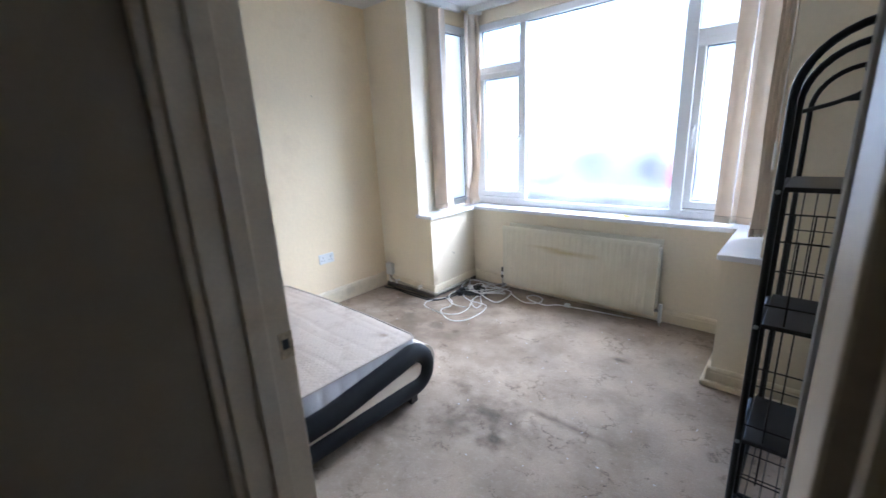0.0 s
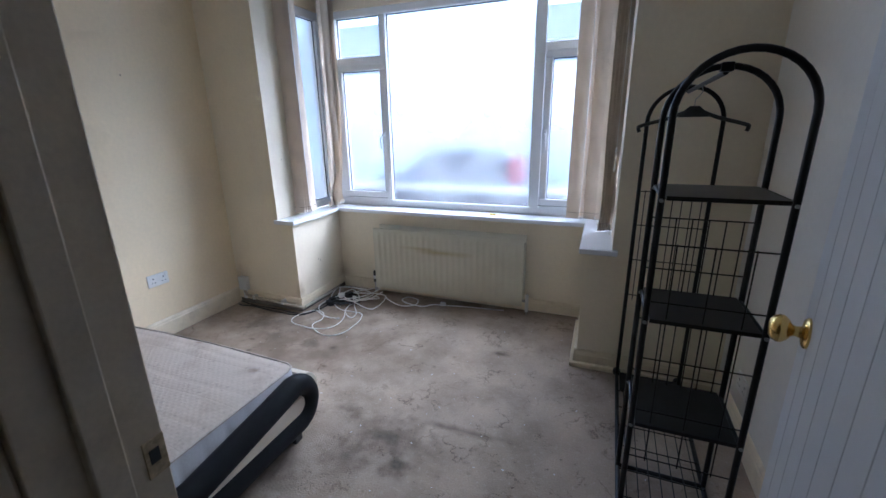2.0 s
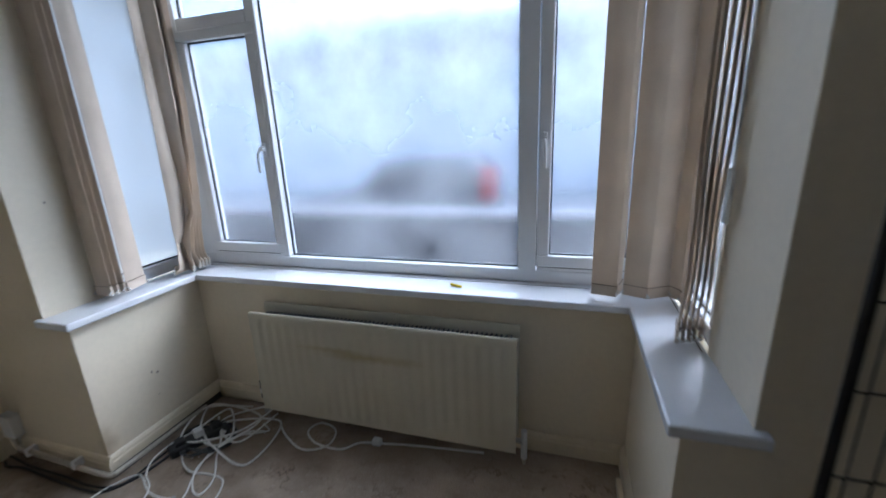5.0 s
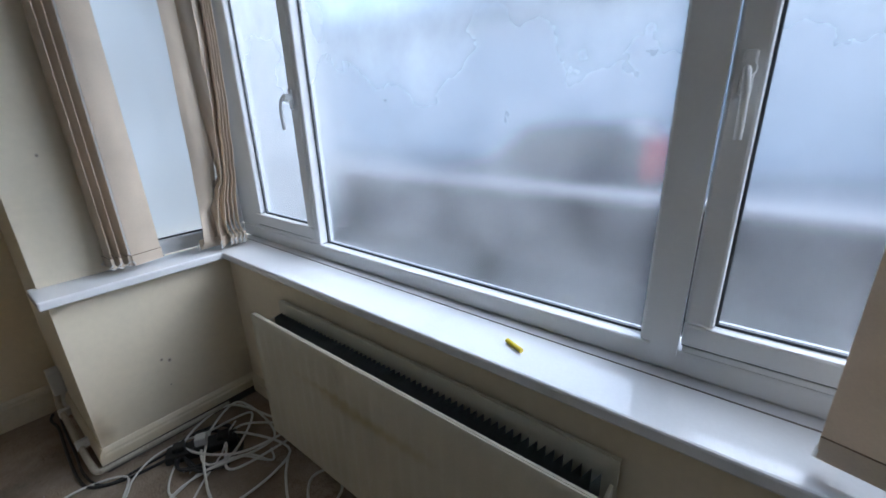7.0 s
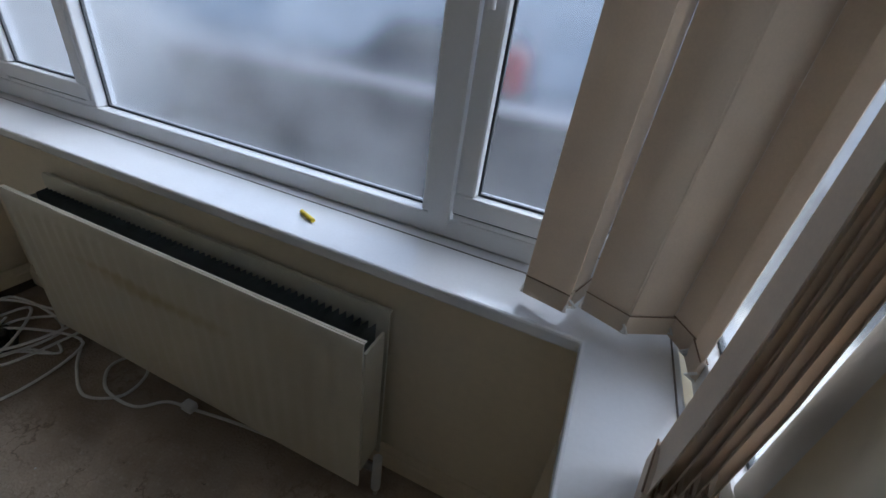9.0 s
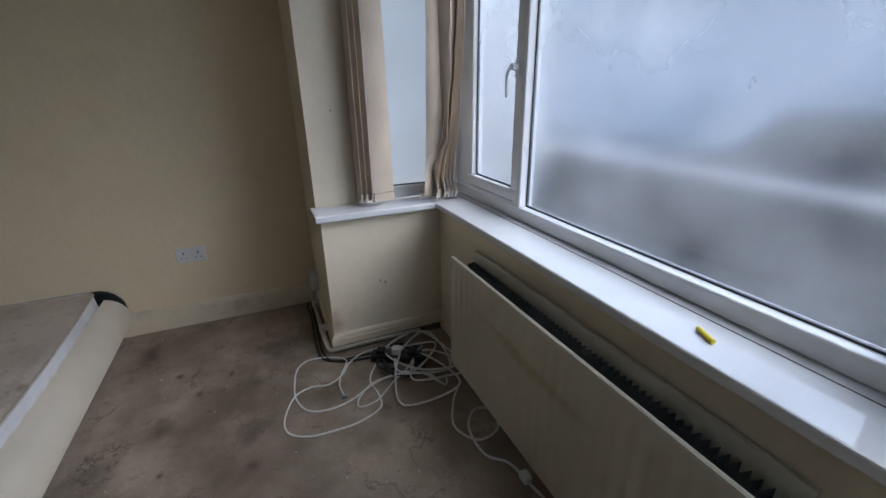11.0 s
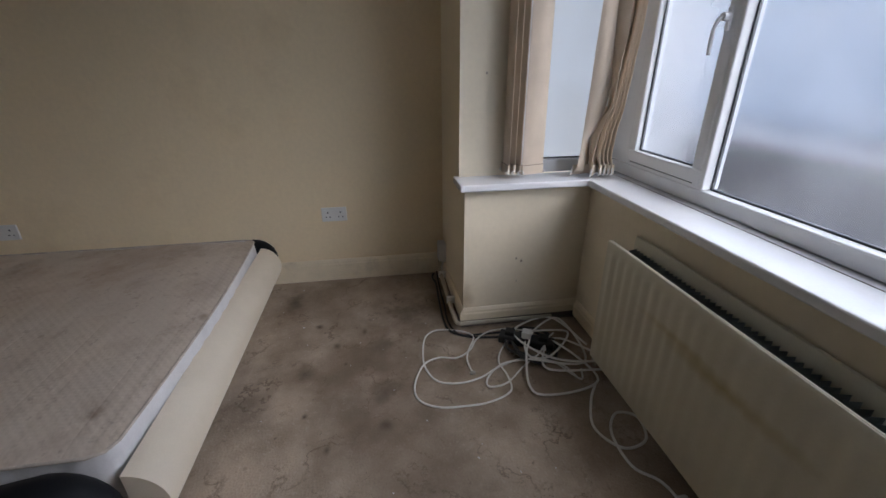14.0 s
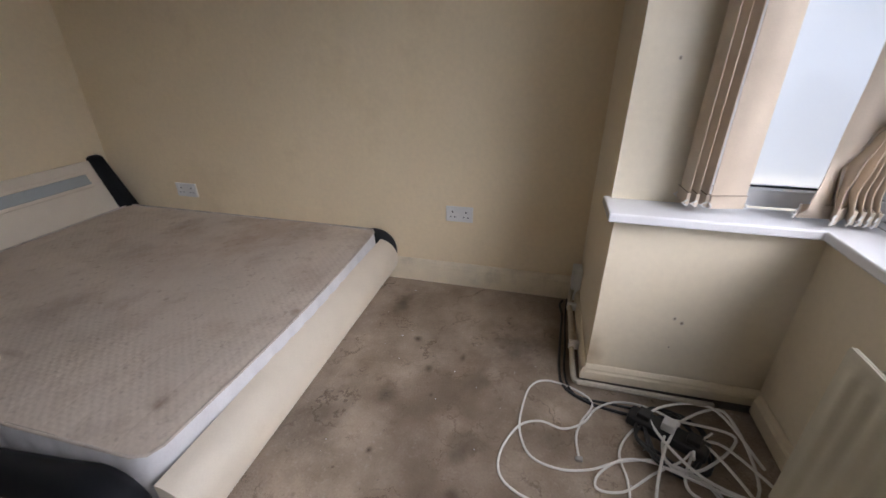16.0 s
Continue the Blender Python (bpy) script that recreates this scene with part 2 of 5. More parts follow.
def quilting(m, rows, pitch, depth):
    """Diamond stitching and cross seams as relief."""
    n, l = m.node_tree.nodes, m.node_tree.links
    tc = n.new("ShaderNodeTexCoord")
    outs = []
    for turn in (45, -45):
        mp, w = n.new("ShaderNodeMapping"), n.new("ShaderNodeTexWave")
        mp.inputs["Rotation"].default_value = (0, 0, radians(turn))
        w.inputs["Scale"].default_value = 0.314 / pitch
        w.inputs["Distortion"].default_value = 1.6
        l.new(tc.outputs["Object"], mp.inputs[0])
        l.new(mp.outputs[0], w.inputs[0])
        outs.append(w.outputs["Fac"])
    big = n.new("ShaderNodeTexWave")
    big.bands_direction = "Y"
    big.inputs["Scale"].default_value, big.inputs["Distortion"].default_value = 0.314 / rows, 0.8
    big.inputs["Detail"].default_value = 1
    l.new(tc.outputs["Object"], big.inputs[0])
    po = n.new("ShaderNodeMath")
    po.operation = "POWER"
    po.inputs[1].default_value = 0.25
    l.new(big.outputs["Fac"], po.inputs[0])
    mul = n.new("ShaderNodeMath")
    mul.operation = "MULTIPLY"
    half = n.new("ShaderNodeMath")
    half.operation = "MULTIPLY"
    half.inputs[1].default_value = 0.55
    l.new(outs[0], half.inputs[0])
    l.new(half.outputs[0], mul.inputs[0])
    l.new(outs[1], mul.inputs[1])
    add = n.new("ShaderNodeMath")
    add.operation = "MULTIPLY_ADD"
    add.inputs[1].default_value = 2.0
    l.new(po.outputs[0], add.inputs[0])
    l.new(mul.outputs[0], add.inputs[2])
    bump = n.new("ShaderNodeBump")
    bump.inputs["Strength"].default_value, bump.inputs["Distance"].default_value = 0.85, depth
    l.new(add.outputs[0], bump.inputs["Height"])
    old = n["Principled BSDF"].inputs["Normal"].links
    if old:
        l.new(old[0].from_socket, bump.inputs["Normal"])
    l.new(bump.outputs[0], n["Principled BSDF"].inputs["Normal"])


M_FOG = glass_mat("misted_window_glass", 0.26, 0.12, (0.98, 0.955, 0.96))
M_SIDEFOG = glass_mat("thickly_misted_glass", 0.4, 0.25, (1.0, 0.99, 0.97), (1.0, 0.98, 0.95))
M_GLASS = glass_mat("lightly_misted_glass", 0.05, 0.05, (0.9, 0.92, 0.95))
thin_cloth(M_SLAT, 0.24)
M_CLEAR = glass_mat("clean_glass", 0.0, 0.0)
quilting(M_MATT, 0.24, 0.022, 0.0013)
M_GREYPIPE = mat("grimy_painted_pipe", (0.5, 0.45, 0.36), 0.5, var=0.2, dirt=(0.15, 0.12, 0.09), dirt_amount=0.6, dirt_scale=12)
M_GRIME = mat("dusty_gap_board", (0.2, 0.18, 0.16), 0.9, var=0.3, dirt=(0.05, 0.045, 0.04), dirt_amount=0.7, dirt_scale=10)
M_INSET = mat("frosted_grey_inset", (0.5, 0.55, 0.56), 0.2, 0.3, var=0.05)
M_GRASS = mat("winter_grass", (0.04, 0.042, 0.035), 0.95, var=0.4, scale=2, fine=40, bump=0.8, dist=0.03)
M_ROAD = mat("grey_asphalt", (0.07, 0.07, 0.075), 0.9, var=0.2, scale=1, fine=60)
M_PAVE = mat("pale_concrete", (0.36, 0.35, 0.33), 0.9, var=0.15, scale=2)
M_BRICKWORK = mat("dark_brick_garden_wall", (0.05, 0.042, 0.048), 0.9, var=0.3, scale=6)
M_COPING = mat("pale_stone_coping", (0.6, 0.56, 0.54), 0.85, var=0.2, scale=6)
M_RENDER = mat("pale_rendered_house_wall", (0.84, 0.82, 0.81), 0.9, var=0.12, scale=1)
# tone chosen for how bright the left side pane turns out
M_ADDEDHOUSE = mat("pale_render_of_added_house", (0.63, 0.63, 0.61), 0.9, var=0.15, scale=1.2, dirt=(0.3, 0.29, 0.27), dirt_amount=0.4)
M_SLATE = mat("grey_roof_slates", (0.34, 0.36, 0.39), 0.7, var=0.3, scale=3)
M_CARPAINT = mat("dark_blue_car_paint", (0.06, 0.07, 0.1), 0.25, 0.3, var=0.1)
M_CARGLASS = mat("dark_car_glass", (0.02, 0.025, 0.03), 0.1)
M_FARPANE = mat("pale_curtained_pane", (0.66, 0.67, 0.69), 0.3)
M_RED = mat("red_lamp_lens", (0.75, 0.02, 0.02), 0.25)


# ---- building helpers ----
def box_bm(x0, x1, y0, y1, z0, z1, bevel=0.0, seg=2, bm=None):
    own = bmesh.new()
    bmesh.ops.create_cube(own, size=1)
    for v in own.verts:
        v.co = ((x0 + x1) / 2 + v.co.x * (x1 - x0), (y0 + y1) / 2 + v.co.y * (y1 - y0), (z0 + z1) / 2 + v.co.z * (z1 - z0))
    if bevel:
        bmesh.ops.bevel(own, geom=own.edges[:], offset=bevel, segments=seg, affect="EDGES", profile=0.5)
    if bm is None:
        return own
    tmp = bpy.data.meshes.new("tmp")
    own.to_mesh(tmp)
    own.free()
    bm.from_mesh(tmp)
    bpy.data.meshes.remove(tmp)
    return bm


def part(name, bm, material, parent=None, label="", smooth=False):
    """One bmesh as one mesh object, under a thing or part when one is given."""
    me = bpy.data.meshes.new(name)
    bmesh.ops.recalc_face_normals(bm, faces=bm.faces[:])
    bm.to_mesh(me)
    bm.free()
    me.materials.append(material)
    if smooth:
        me.polygons.foreach_set("use_smooth", [True] * len(me.polygons))
        me.set_sharp_from_angle(angle=radians(40))
    ob = new(name, me)
    if parent:
        ob.parent = parent
        ob.matrix_parent_inverse = parent.matrix_world.inverted()
    if label:
        tagged(ob, label)
    return ob


def thing(name, at, label, category, group="", kind=""):
    ob = new(name)
    ob.location = at
    ob.matrix_world = Matrix.Translation(at)
    ob.empty_display_size = 0.05
    return tagged(ob, label, category, group, kind)


def tube_bm(points, r, closed=False, sides=10, bm=None, taper=None):
    """A round tube along a line of points."""
    bm = bm or bmesh.new()
    pts = [Vector(p) for p in points]
    n = len(pts)
    rings, ref = [], None
    for i, p in enumerate(pts):
        a = pts[(i - 1) % n] if (closed or i > 0) else p
        b = pts[(i + 1) % n] if (closed or i < n - 1) else p
        d = (b - a).normalized()
        if ref is None:
            ref = Vector((0, 0, 1)) if abs(d.z) < 0.9 else Vector((1, 0, 0))
        u = (ref - d * ref.dot(d)).normalized()
        ref = u
        w = d.cross(u)
        rr = r if taper is None else r * taper(i / max(1, n - 1))
        rings.append([bm.verts.new(p + rr * (math.cos(q) * u + math.sin(q) * w)) for q in (2 * math.pi * k / sides for k in range(sides))])
    for i in range(n if closed else n - 1):
        r0, r1 = rings[i], rings[(i + 1) % n]
        for k in range(sides):
            bm.faces.new((r0[k], r0[(k + 1) % sides], r1[(k + 1) % sides], r1[k]))
    if not closed:
        bm.faces.new(rings[0][::-1])
        bm.faces.new(rings[-1])
    return bm


def smooth_line(points, steps=6, closed=False):
    """Catmull-Rom through the points."""
    pts = [Vector(p) for p in points]
    n = len(pts)
    out = []
    for i in range(n if closed else n - 1):
        if closed:
            p0, p1, p2, p3 = pts[(i - 1) % n], pts[i], pts[(i + 1) % n], pts[(i + 2) % n]
        else:
            p0, p1, p2, p3 = pts[max(i - 1, 0)], pts[i], pts[i + 1], pts[min(i + 2, n - 1)]
        for k in range(steps):
            t = k / steps
            out.append(0.5 * (2 * p1 + (p2 - p0) * t + (2 * p0 - 5 * p1 + 4 * p2 - p3) * t * t + (3 * p1 - p0 - 3 * p2 + p3) * t ** 3))
    if not closed:
        out.append(pts[-1])
    return out


def prism_bm(outline, axis, a, b, bevel=0.0, bm=None):
    """An outline of (u, v) pushed along axis x, y or z from a to b."""
    bm = bm or bmesh.new()
    put = {"x": lambda u, v, w: (w, u, v), "y": lambda u, v, w: (u, w, v), "z": lambda u, v, w: (u, v, w)}[axis]
    lo = [bm.verts.new(put(u, v, a)) for u, v in outline]
    hi = [bm.verts.new(put(u, v, b)) for u, v in outline]
    n = len(lo)
    for i in range(n):
        bm.faces.new((lo[i], lo[(i + 1) % n], hi[(i + 1) % n], hi[i]))
    bm.faces.new(lo[::-1])
    bm.faces.new(hi)
    if bevel:
        bmesh.ops.recalc_face_normals(bm, faces=bm.faces[:])
        bmesh.ops.bevel(bm, geom=bm.edges[:], offset=bevel, segments=2, affect="EDGES", profile=0.5)
    return bm


def setting(name, bm, material, label, category):
    return tagged(part(name, bm, material), label, category, kind="structure")


# ---- plan ----
H = 2.48                    # ceiling
XR = 3.54                   # right-hand wall
YS = -2.95                  # wall behind the bed
YR = -0.065                 # right return of the bay
LX0, LX1 = 0.655, 2.79      # bay, below the sill
UX0, UX1 = 0.52, 2.93       # bay opening above the sill
LY = 0.605                  # bay front, below the sill
SILL = 0.75
WY = 0.80                   # front window
DX0, DX1, DY = 2.285, 3.09, -2.17   # doorway

b = box_bm(-0.15, XR + 0.15, YS - 0.15, 1.0, -0.12, 0.0)
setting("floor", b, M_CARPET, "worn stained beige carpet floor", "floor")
b = box_bm(-0.2, XR + 0.2, -4.6, 1.05, H, H + 0.1)
setting("ceiling", b, M_CEIL, "plain white painted ceiling", "ceiling")
setting("wall_west", box_bm(-0.15, 0, YS - 0.15, 0.15, 0, H), M_WALL, "cream painted plaster wall beside the bed", "wall")
setting("wall_east", box_bm(XR, XR + 0.15, -4.6, YR + 0.2, 0, H), M_EASTWALL, "off-white painted plaster wall behind the rack", "wall")
setting("wall_south", box_bm(0, 2.2, YS - 0.15, YS, 0, H), M_WALL, "cream painted plaster wall behind the headboard", "wall")
setting("wall_hall_side", box_bm(2.2, DX0 - 0.03, -4.6, DY + 0.02, 0, H), M_HALL, "cream painted wall beside the doorway, coloured dark for the dim hall", "wall")
setting("wall_door_side", box_bm(DX1 + 0.03, XR, DY - 0.12, DY + 0.02, 0, H), M_WALL, "cream painted wall on the hinge side", "wall")
setting("wall_above_door", box_bm(DX0 - 0.03, DX1 + 0.03, DY - 0.12, DY + 0.02, 2.06, H), M_WALL, "cream painted wall over the doorway", "wall")
setting("wall_hall_end", box_bm(2.0, XR + 0.15, -4.75, -4.6, 0, H), M_HALL, "unseen hall end wall, coloured dark for the dim hall", "wall")
setting("hall_floor", box_bm(2.2, XR, -4.6, YS - 0.15, -0.12, 0), M_CARPET, "dim hall carpet floor", "floor")

# returns and bay walls, lower part thicker than the upper
setting("wall_return_left", prism_bm([(-0.001, 0), (UX0, 0), (UX0, 0.27), (0.3, 0.27), (-0.001, 0.27)], "z", SILL - 0.03, H), M_BAY, "cream painted bay return", "wall")
setting("wall_bay_left", box_bm(0.0, LX0, 0.0, 0.95, 0, SILL - 0.03), M_BAY, "cream painted low bay wall", "wall")
setting("wall_return_right", box_bm(UX1, XR, YR, 0.27, SILL - 0.03, H), M_BAY, "cream painted bay return", "wall")
setting("wall_bay_right", box_bm(LX1, XR, YR, 0.95, 0, SILL - 0.03), M_BAY, "cream painted low bay wall", "wall")
setting("wall_bay_front", box_bm(LX0, LX1, LY, 0.95, 0, SILL - 0.03), M_BAY, "cream painted low wall under the window", "wall")
setting("wall_bay_head", box_bm(0.3, 3.15, 0.75, 0.95, 2.34, H), M_BAY, "cream plaster above the window", "wall")


# ---- window ----
def bar(x0, x1, y0, y1, z0, z1, bev=0.006):
    return box_bm(x0, x1, y0, y1, z0, z1, bev, 2)


def sash(name, parent, x0, x1, z0, z1, y, glass, w=0.065):
    """An opening light: four mitred rails proud of the frame, a dark gap strip, a seal and a pane."""
    # thin dark strip drawn in for the dark gap under the sash
    part("gap_strip", box_bm(x0 + 0.002, x1 - 0.002, y - 0.012, y + 0.03, z0 - 0.004, z0 - 0.0005), M_SEAL, parent)
    for nm, q in (("bottom_rail", (x0, x1, y - 0.022, y + 0.04, z0, z0 + w)), ("top_rail", (x0, x1, y - 0.022, y + 0.04, z1 - w, z1)),
                  ("stile", (x0, x0 + w, y - 0.022, y + 0.04, z0 + w, z1 - w)), ("stile", (x1 - w, x1, y - 0.022, y + 0.04, z0 + w, z1 - w))):
        part(nm, bar(*q, 0.007), M_UPVC, parent)
    pane(parent, x0 + w, x1 - w, y + 0.008, z0 + w, z1 - w, glass)


def misted(ob):
    """Condensation lies on the room side alone; the outer face is clean glass."""
    ob.visible_shadow = False
    ob.data.materials.append(M_CLEAR)
    for f in ob.data.polygons:
        f.material_index = 0 if Vector(f.normal).dot(Vector((1.725, 0, 1.5)) - f.center) > 0.02 else 1
    return ob


def pane(parent, x0, x1, y, z0, z1, glass):
    bm = bmesh.new()
    for q in ((x0, x1, z0, z0 + 0.006), (x0, x1, z1 - 0.006, z1), (x0, x0 + 0.006, z0 + 0.006, z1 - 0.006), (x1 - 0.006, x1, z0 + 0.006, z1 - 0.006)):
        box_bm(q[0], q[1], y - 0.006, y + 0.006, q[2], q[3], bm=bm)
    part("seal", bm, M_SEAL, parent, "thin dark rubber glazing seal")
    misted(part("pane", box_bm(x0 + 0.004, x1 - 0.004, y - 0.002, y + 0.002, z0 + 0.004, z1 - 0.004), glass, parent, "misted window pane"))


def handle(parent, x, y, z, side):
    h = part("handle", box_bm(x - 0.01, x + 0.01, y - 0.01, y, z - 0.04, z + 0.03, 0.004), M_UPVC, parent, "white cranked window handle")
    bm = tube_bm(smooth_line([(x, y - 0.008, z), (x, y - 0.03, z), (x + side * 0.006, y - 0.04, z - 0.012), (x + side * 0.014, y - 0.042, z - 0.04), (x + side * 0.017, y - 0.038, z - 0.11)]), 0.0062)
    part("lever", bm, M_UPVC, h, smooth=True)
    part("boss", tube_bm([(x, y - 0.008, z), (x, y - 0.032, z)], 0.013, sides=14), M_UPVC, h, smooth=True)


FZ0, FZ1 = 0.7515, 2.34
win = thing("window_1", ((UX0 + UX1) / 2, WY, FZ0), "white plastic bay window with misted panes", "window", kind="structure")
FX0, FX1 = 0.50, 2.95
for nm, q in (("bottom_frame", (FX0, FX1, WY - 0.03, WY + 0.04, FZ0, 0.808)), ("top_frame", (FX0, FX1, WY - 0.03, WY + 0.04, 2.285, FZ1)),
              ("side_frame", (FX0, 0.66, WY - 0.03, WY + 0.04, 0.808, 2.285)), ("side_frame", (2.79, FX1, WY - 0.03, WY + 0.04, 0.808, 2.285)),
              ("mullion", (1.07, 1.125, WY - 0.03, WY + 0.04, 0.808, 2.285)), ("mullion", (2.316, 2.386, WY - 0.03, WY + 0.04, 0.808, 2.285)),
              ("transom", (0.66, 1.07, WY - 0.028, WY + 0.04, 1.925, 1.985)), ("transom", (2.386, 2.79, WY - 0.028, WY + 0.04, 1.925, 1.985))):
    part(nm, bar(*q), M_UPVC, win)
pane(win, 1.125, 2.316, WY + 0.012, 0.808, 2.285, M_FOG)
xm, hw, zb = 2.3675, 0.0265, 0.776
o = [(xm + hw * math.cos(q), zb + hw + hw * math.sin(q)) for q in (radians(v) for v in range(180, 361, 15))] + [(xm + hw, 2.29), (xm - hw, 2.29)]
part("cover_strip", prism_bm(o, "y", WY - 0.046, WY - 0.029), M_UPVC, win, "white cover strip with a rounded foot", smooth=True)
for x0, x1, xh, lean in ((0.643, 1.108, 1.076, -1), (2.396, 2.82, 2.421, 0.35)):
    part("rebate", bar(x0 + 0.004, x1 - 0.004, WY - 0.026, WY + 0.03, 0.806, 0.8195, 0.001), M_UPVC, win)
    casement = part("casement", bar(x0 + 0.01, x1 - 0.01, WY - 0.014, WY - 0.01, 0.826, 0.832, 0.001), M_UPVC, win)
    sash("casement", casement, x0, x1, 0.824, 1.93, WY - 0.012, M_FOG, 0.052)
    handle(casement, xh, WY - 0.034, 1.362, lean)
pane(win, 0.66, 1.07, WY + 0.012, 1.985, 2.285, M_GLASS)
pane(win, 2.386, 2.79, WY + 0.012, 1.985, 2.285, M_GLASS)


def side_window(name, x, s, glass):
    """A side light of the bay; s is the outward direction."""
    w = thing(name, (x, 0.47, FZ0), "white plastic side light of the bay with a misted pane", "window", kind="structure")
    xa, xb = sorted((x, x + s * 0.07))
    y0, y1 = 0.27, WY - 0.03
    for nm, q in (("bottom_frame", (y0, y1, FZ0, 0.812)), ("top_frame", (y0, y1, 2.275, FZ1)), ("side_frame", (y0, y0 + 0.06, 0.812, 2.275)), ("side_frame", (0.71, y1, 0.812, 2.275))):
        part(nm, box_bm(xa, xb, q[0], q[1], q[2], q[3], 0.006), M_UPVC, w)
    bm = bmesh.new()
    xm = x + s * 0.03
    for q in ((0.33, 0.71, 0.812, 0.818), (0.33, 0.71, 2.269, 2.275), (0.33, 0.336, 0.818, 2.269), (0.704, 0.71, 0.818, 2.269)):
        box_bm(xm - 0.006, xm + 0.006, *q, bm=bm)
    part("seal", bm, M_SEAL, w, "thin dark rubber glazing seal")
    p = part("pane", box_bm(xm - 0.002, xm + 0.002, 0.334, 0.706, 0.816, 2.271), glass, w, "misted window pane")
    misted(p)


side_window("window_2", 0.51, -1, M_SIDEFOG)
side_window("window_3", 2.94, 1, M_FOG)
for nm, q in (("wall_bay_jamb_left", (0.3, 0.52, 0.27, 0.75)), ("wall_bay_jamb_right", (2.93, 3.15, 0.27, 0.75))):
    setting(nm, box_bm(q[0], q[1], q[2], q[3], FZ1, H), M_WALL, "cream plaster over the side light", "wall")

# sill, one moulded board round the bay
SO = 0.035
sill_outline = [(UX0 - 0.02, -0.025), (LX0 + SO, -0.025), (LX0 + SO, LY - SO), (LX1 - SO, LY - SO), (LX1 - SO, YR - 0.03), (UX1 + 0.03, YR - 0.03),
                (UX1 + 0.03, YR + 0.001), (UX1 + 0.001, 0.27), (UX1, 0.94), (UX0, 0.94), (UX0, 0.0), (UX0 - 0.02, 0.0)]
b = prism_bm(sill_outline, "z", SILL - 0.032, SILL, 0.006)
setting("window_sill", b, M_SILL, "glossy white moulded window sill with a rounded nose", "window sill")


setting("trim", box_bm(0.56, 2.915, 0.733, 0.7365, SILL - 0.002, SILL + 0.0012), M_GRIME, "dark joint between sill board and frame", "trim")
setting("trim", box_bm(2.914, 2.917, 0.272, 0.733, SILL - 0.002, SILL + 0.0012), M_GRIME, "dark joint between sill board and frame", "trim")


# ---- doorway ----
frame_ = thing("door_frame", (DX0, DY, 0), "cream painted wooden door frame with a stop bead", "door frame", kind="structure")
part("strike_jamb", box_bm(DX0 - 0.03, DX0, DY - 0.12, DY + 0.025, 0, 2.06, 0.003), M_FRAME, frame_)
part("hinge_jamb", box_bm(DX1, DX1 + 0.03, DY - 0.12, DY + 0.025, 0, 2.06, 0.003), M_FRAME, frame_)
part("head", box_bm(DX0, DX1, DY - 0.12, DY + 0.025, 2.03, 2.06, 0.003), M_FRAME, frame_)
part("stop_bead", box_bm(DX0, DX0 + 0.014, DY - 0.07, DY - 0.03, 0, 2.03, 0.003), M_FRAME, frame_)
part("architrave", box_bm(DX0 - 0.09, DX0 - 0.012, DY - 0.14, DY - 0.12, 0, 2.1, 0.005), M_FRAME, frame_)
part("architrave", box_bm(DX1 + 0.012, DX1 + 0.09, DY - 0.14, DY - 0.12, 0, 2.1, 0.005), M_FRAME, frame_)
door = thing("door_1", (DX1 - 0.005, DY + 0.02, 0), "white painted boarded door standing open with a brass knob", "door", kind="structure")
door.matrix_world = door.matrix_world @ pose(0, 0, 0, 0, 0, -14.5)

leaf = part("leaf", box_bm(0.006, 0.04, 0, 0.715, 0.01, 2.02, 0.002), M_DOOR, door)
leaf.matrix_parent_inverse = Matrix()
for k in range(8):
    w = 0.715 / 8
    pl = part("board", box_bm(0, 0.0075, k * w + 0.0004, (k + 1) * w - 0.0004, 0.012, 2.018, 0.0022, 1), M_DOOR, leaf)
    pl.matrix_parent_inverse = Matrix()


def lathe_bm(profile, sides=24):
    """A turned shape about z from (radius, height) pairs."""
    bm = bmesh.new()
    rings = [[bm.verts.new((r * math.cos(2 * math.pi * k / sides), r * math.sin(2 * math.pi * k / sides), z)) for k in range(sides)] for r, z in profile]
    for a, b in zip(rings, rings[1:]):
        for k in range(sides):
            bm.faces.new((a[k], a[(k + 1) % sides], b[(k + 1) % sides], b[k]))
    bm.faces.new(rings[0][::-1])
    bm.faces.new(rings[-1])
    return bm


KNOB = [(0.031, 0), (0.031, 0.004), (0.026, 0.008), (0.012, 0.011), (0.010, 0.02), (0.013, 0.026), (0.022, 0.032), (0.028, 0.04), (0.0285, 0.047), (0.025, 0.055), (0.017, 0.061), (0.006, 0.0635)]
b = lathe_bm(KNOB)
bmesh.ops.transform(b, matrix=pose(0, 0.645, 1.025, 0, -90, 0), verts=b.verts[:])
knob = part("door_knob", b, M_BRASS, door, "polished brass door knob on a round rose", True)
knob.matrix_parent_inverse = Matrix()
b = box_bm(0.01, 0.034, 0.7145, 0.7165, 0.965, 1.085, 0.0005)
lp = part("latch_plate", b, M_STEEL, door)
lp.matrix_parent_inverse = Matrix()
strike = part("strike_plate", box_bm(DX0 - 0.001, DX0 + 0.002, DY - 0.006, DY + 0.024, 0.955, 1.015, 0.0008), M_WORN, frame_, "worn brass strike plate")
part("latch_hole", box_bm(DX0 + 0.0018, DX0 + 0.003, DY + 0.0, DY + 0.014, 0.977, 0.999), M_SEAL, strike, "dark latch hole")


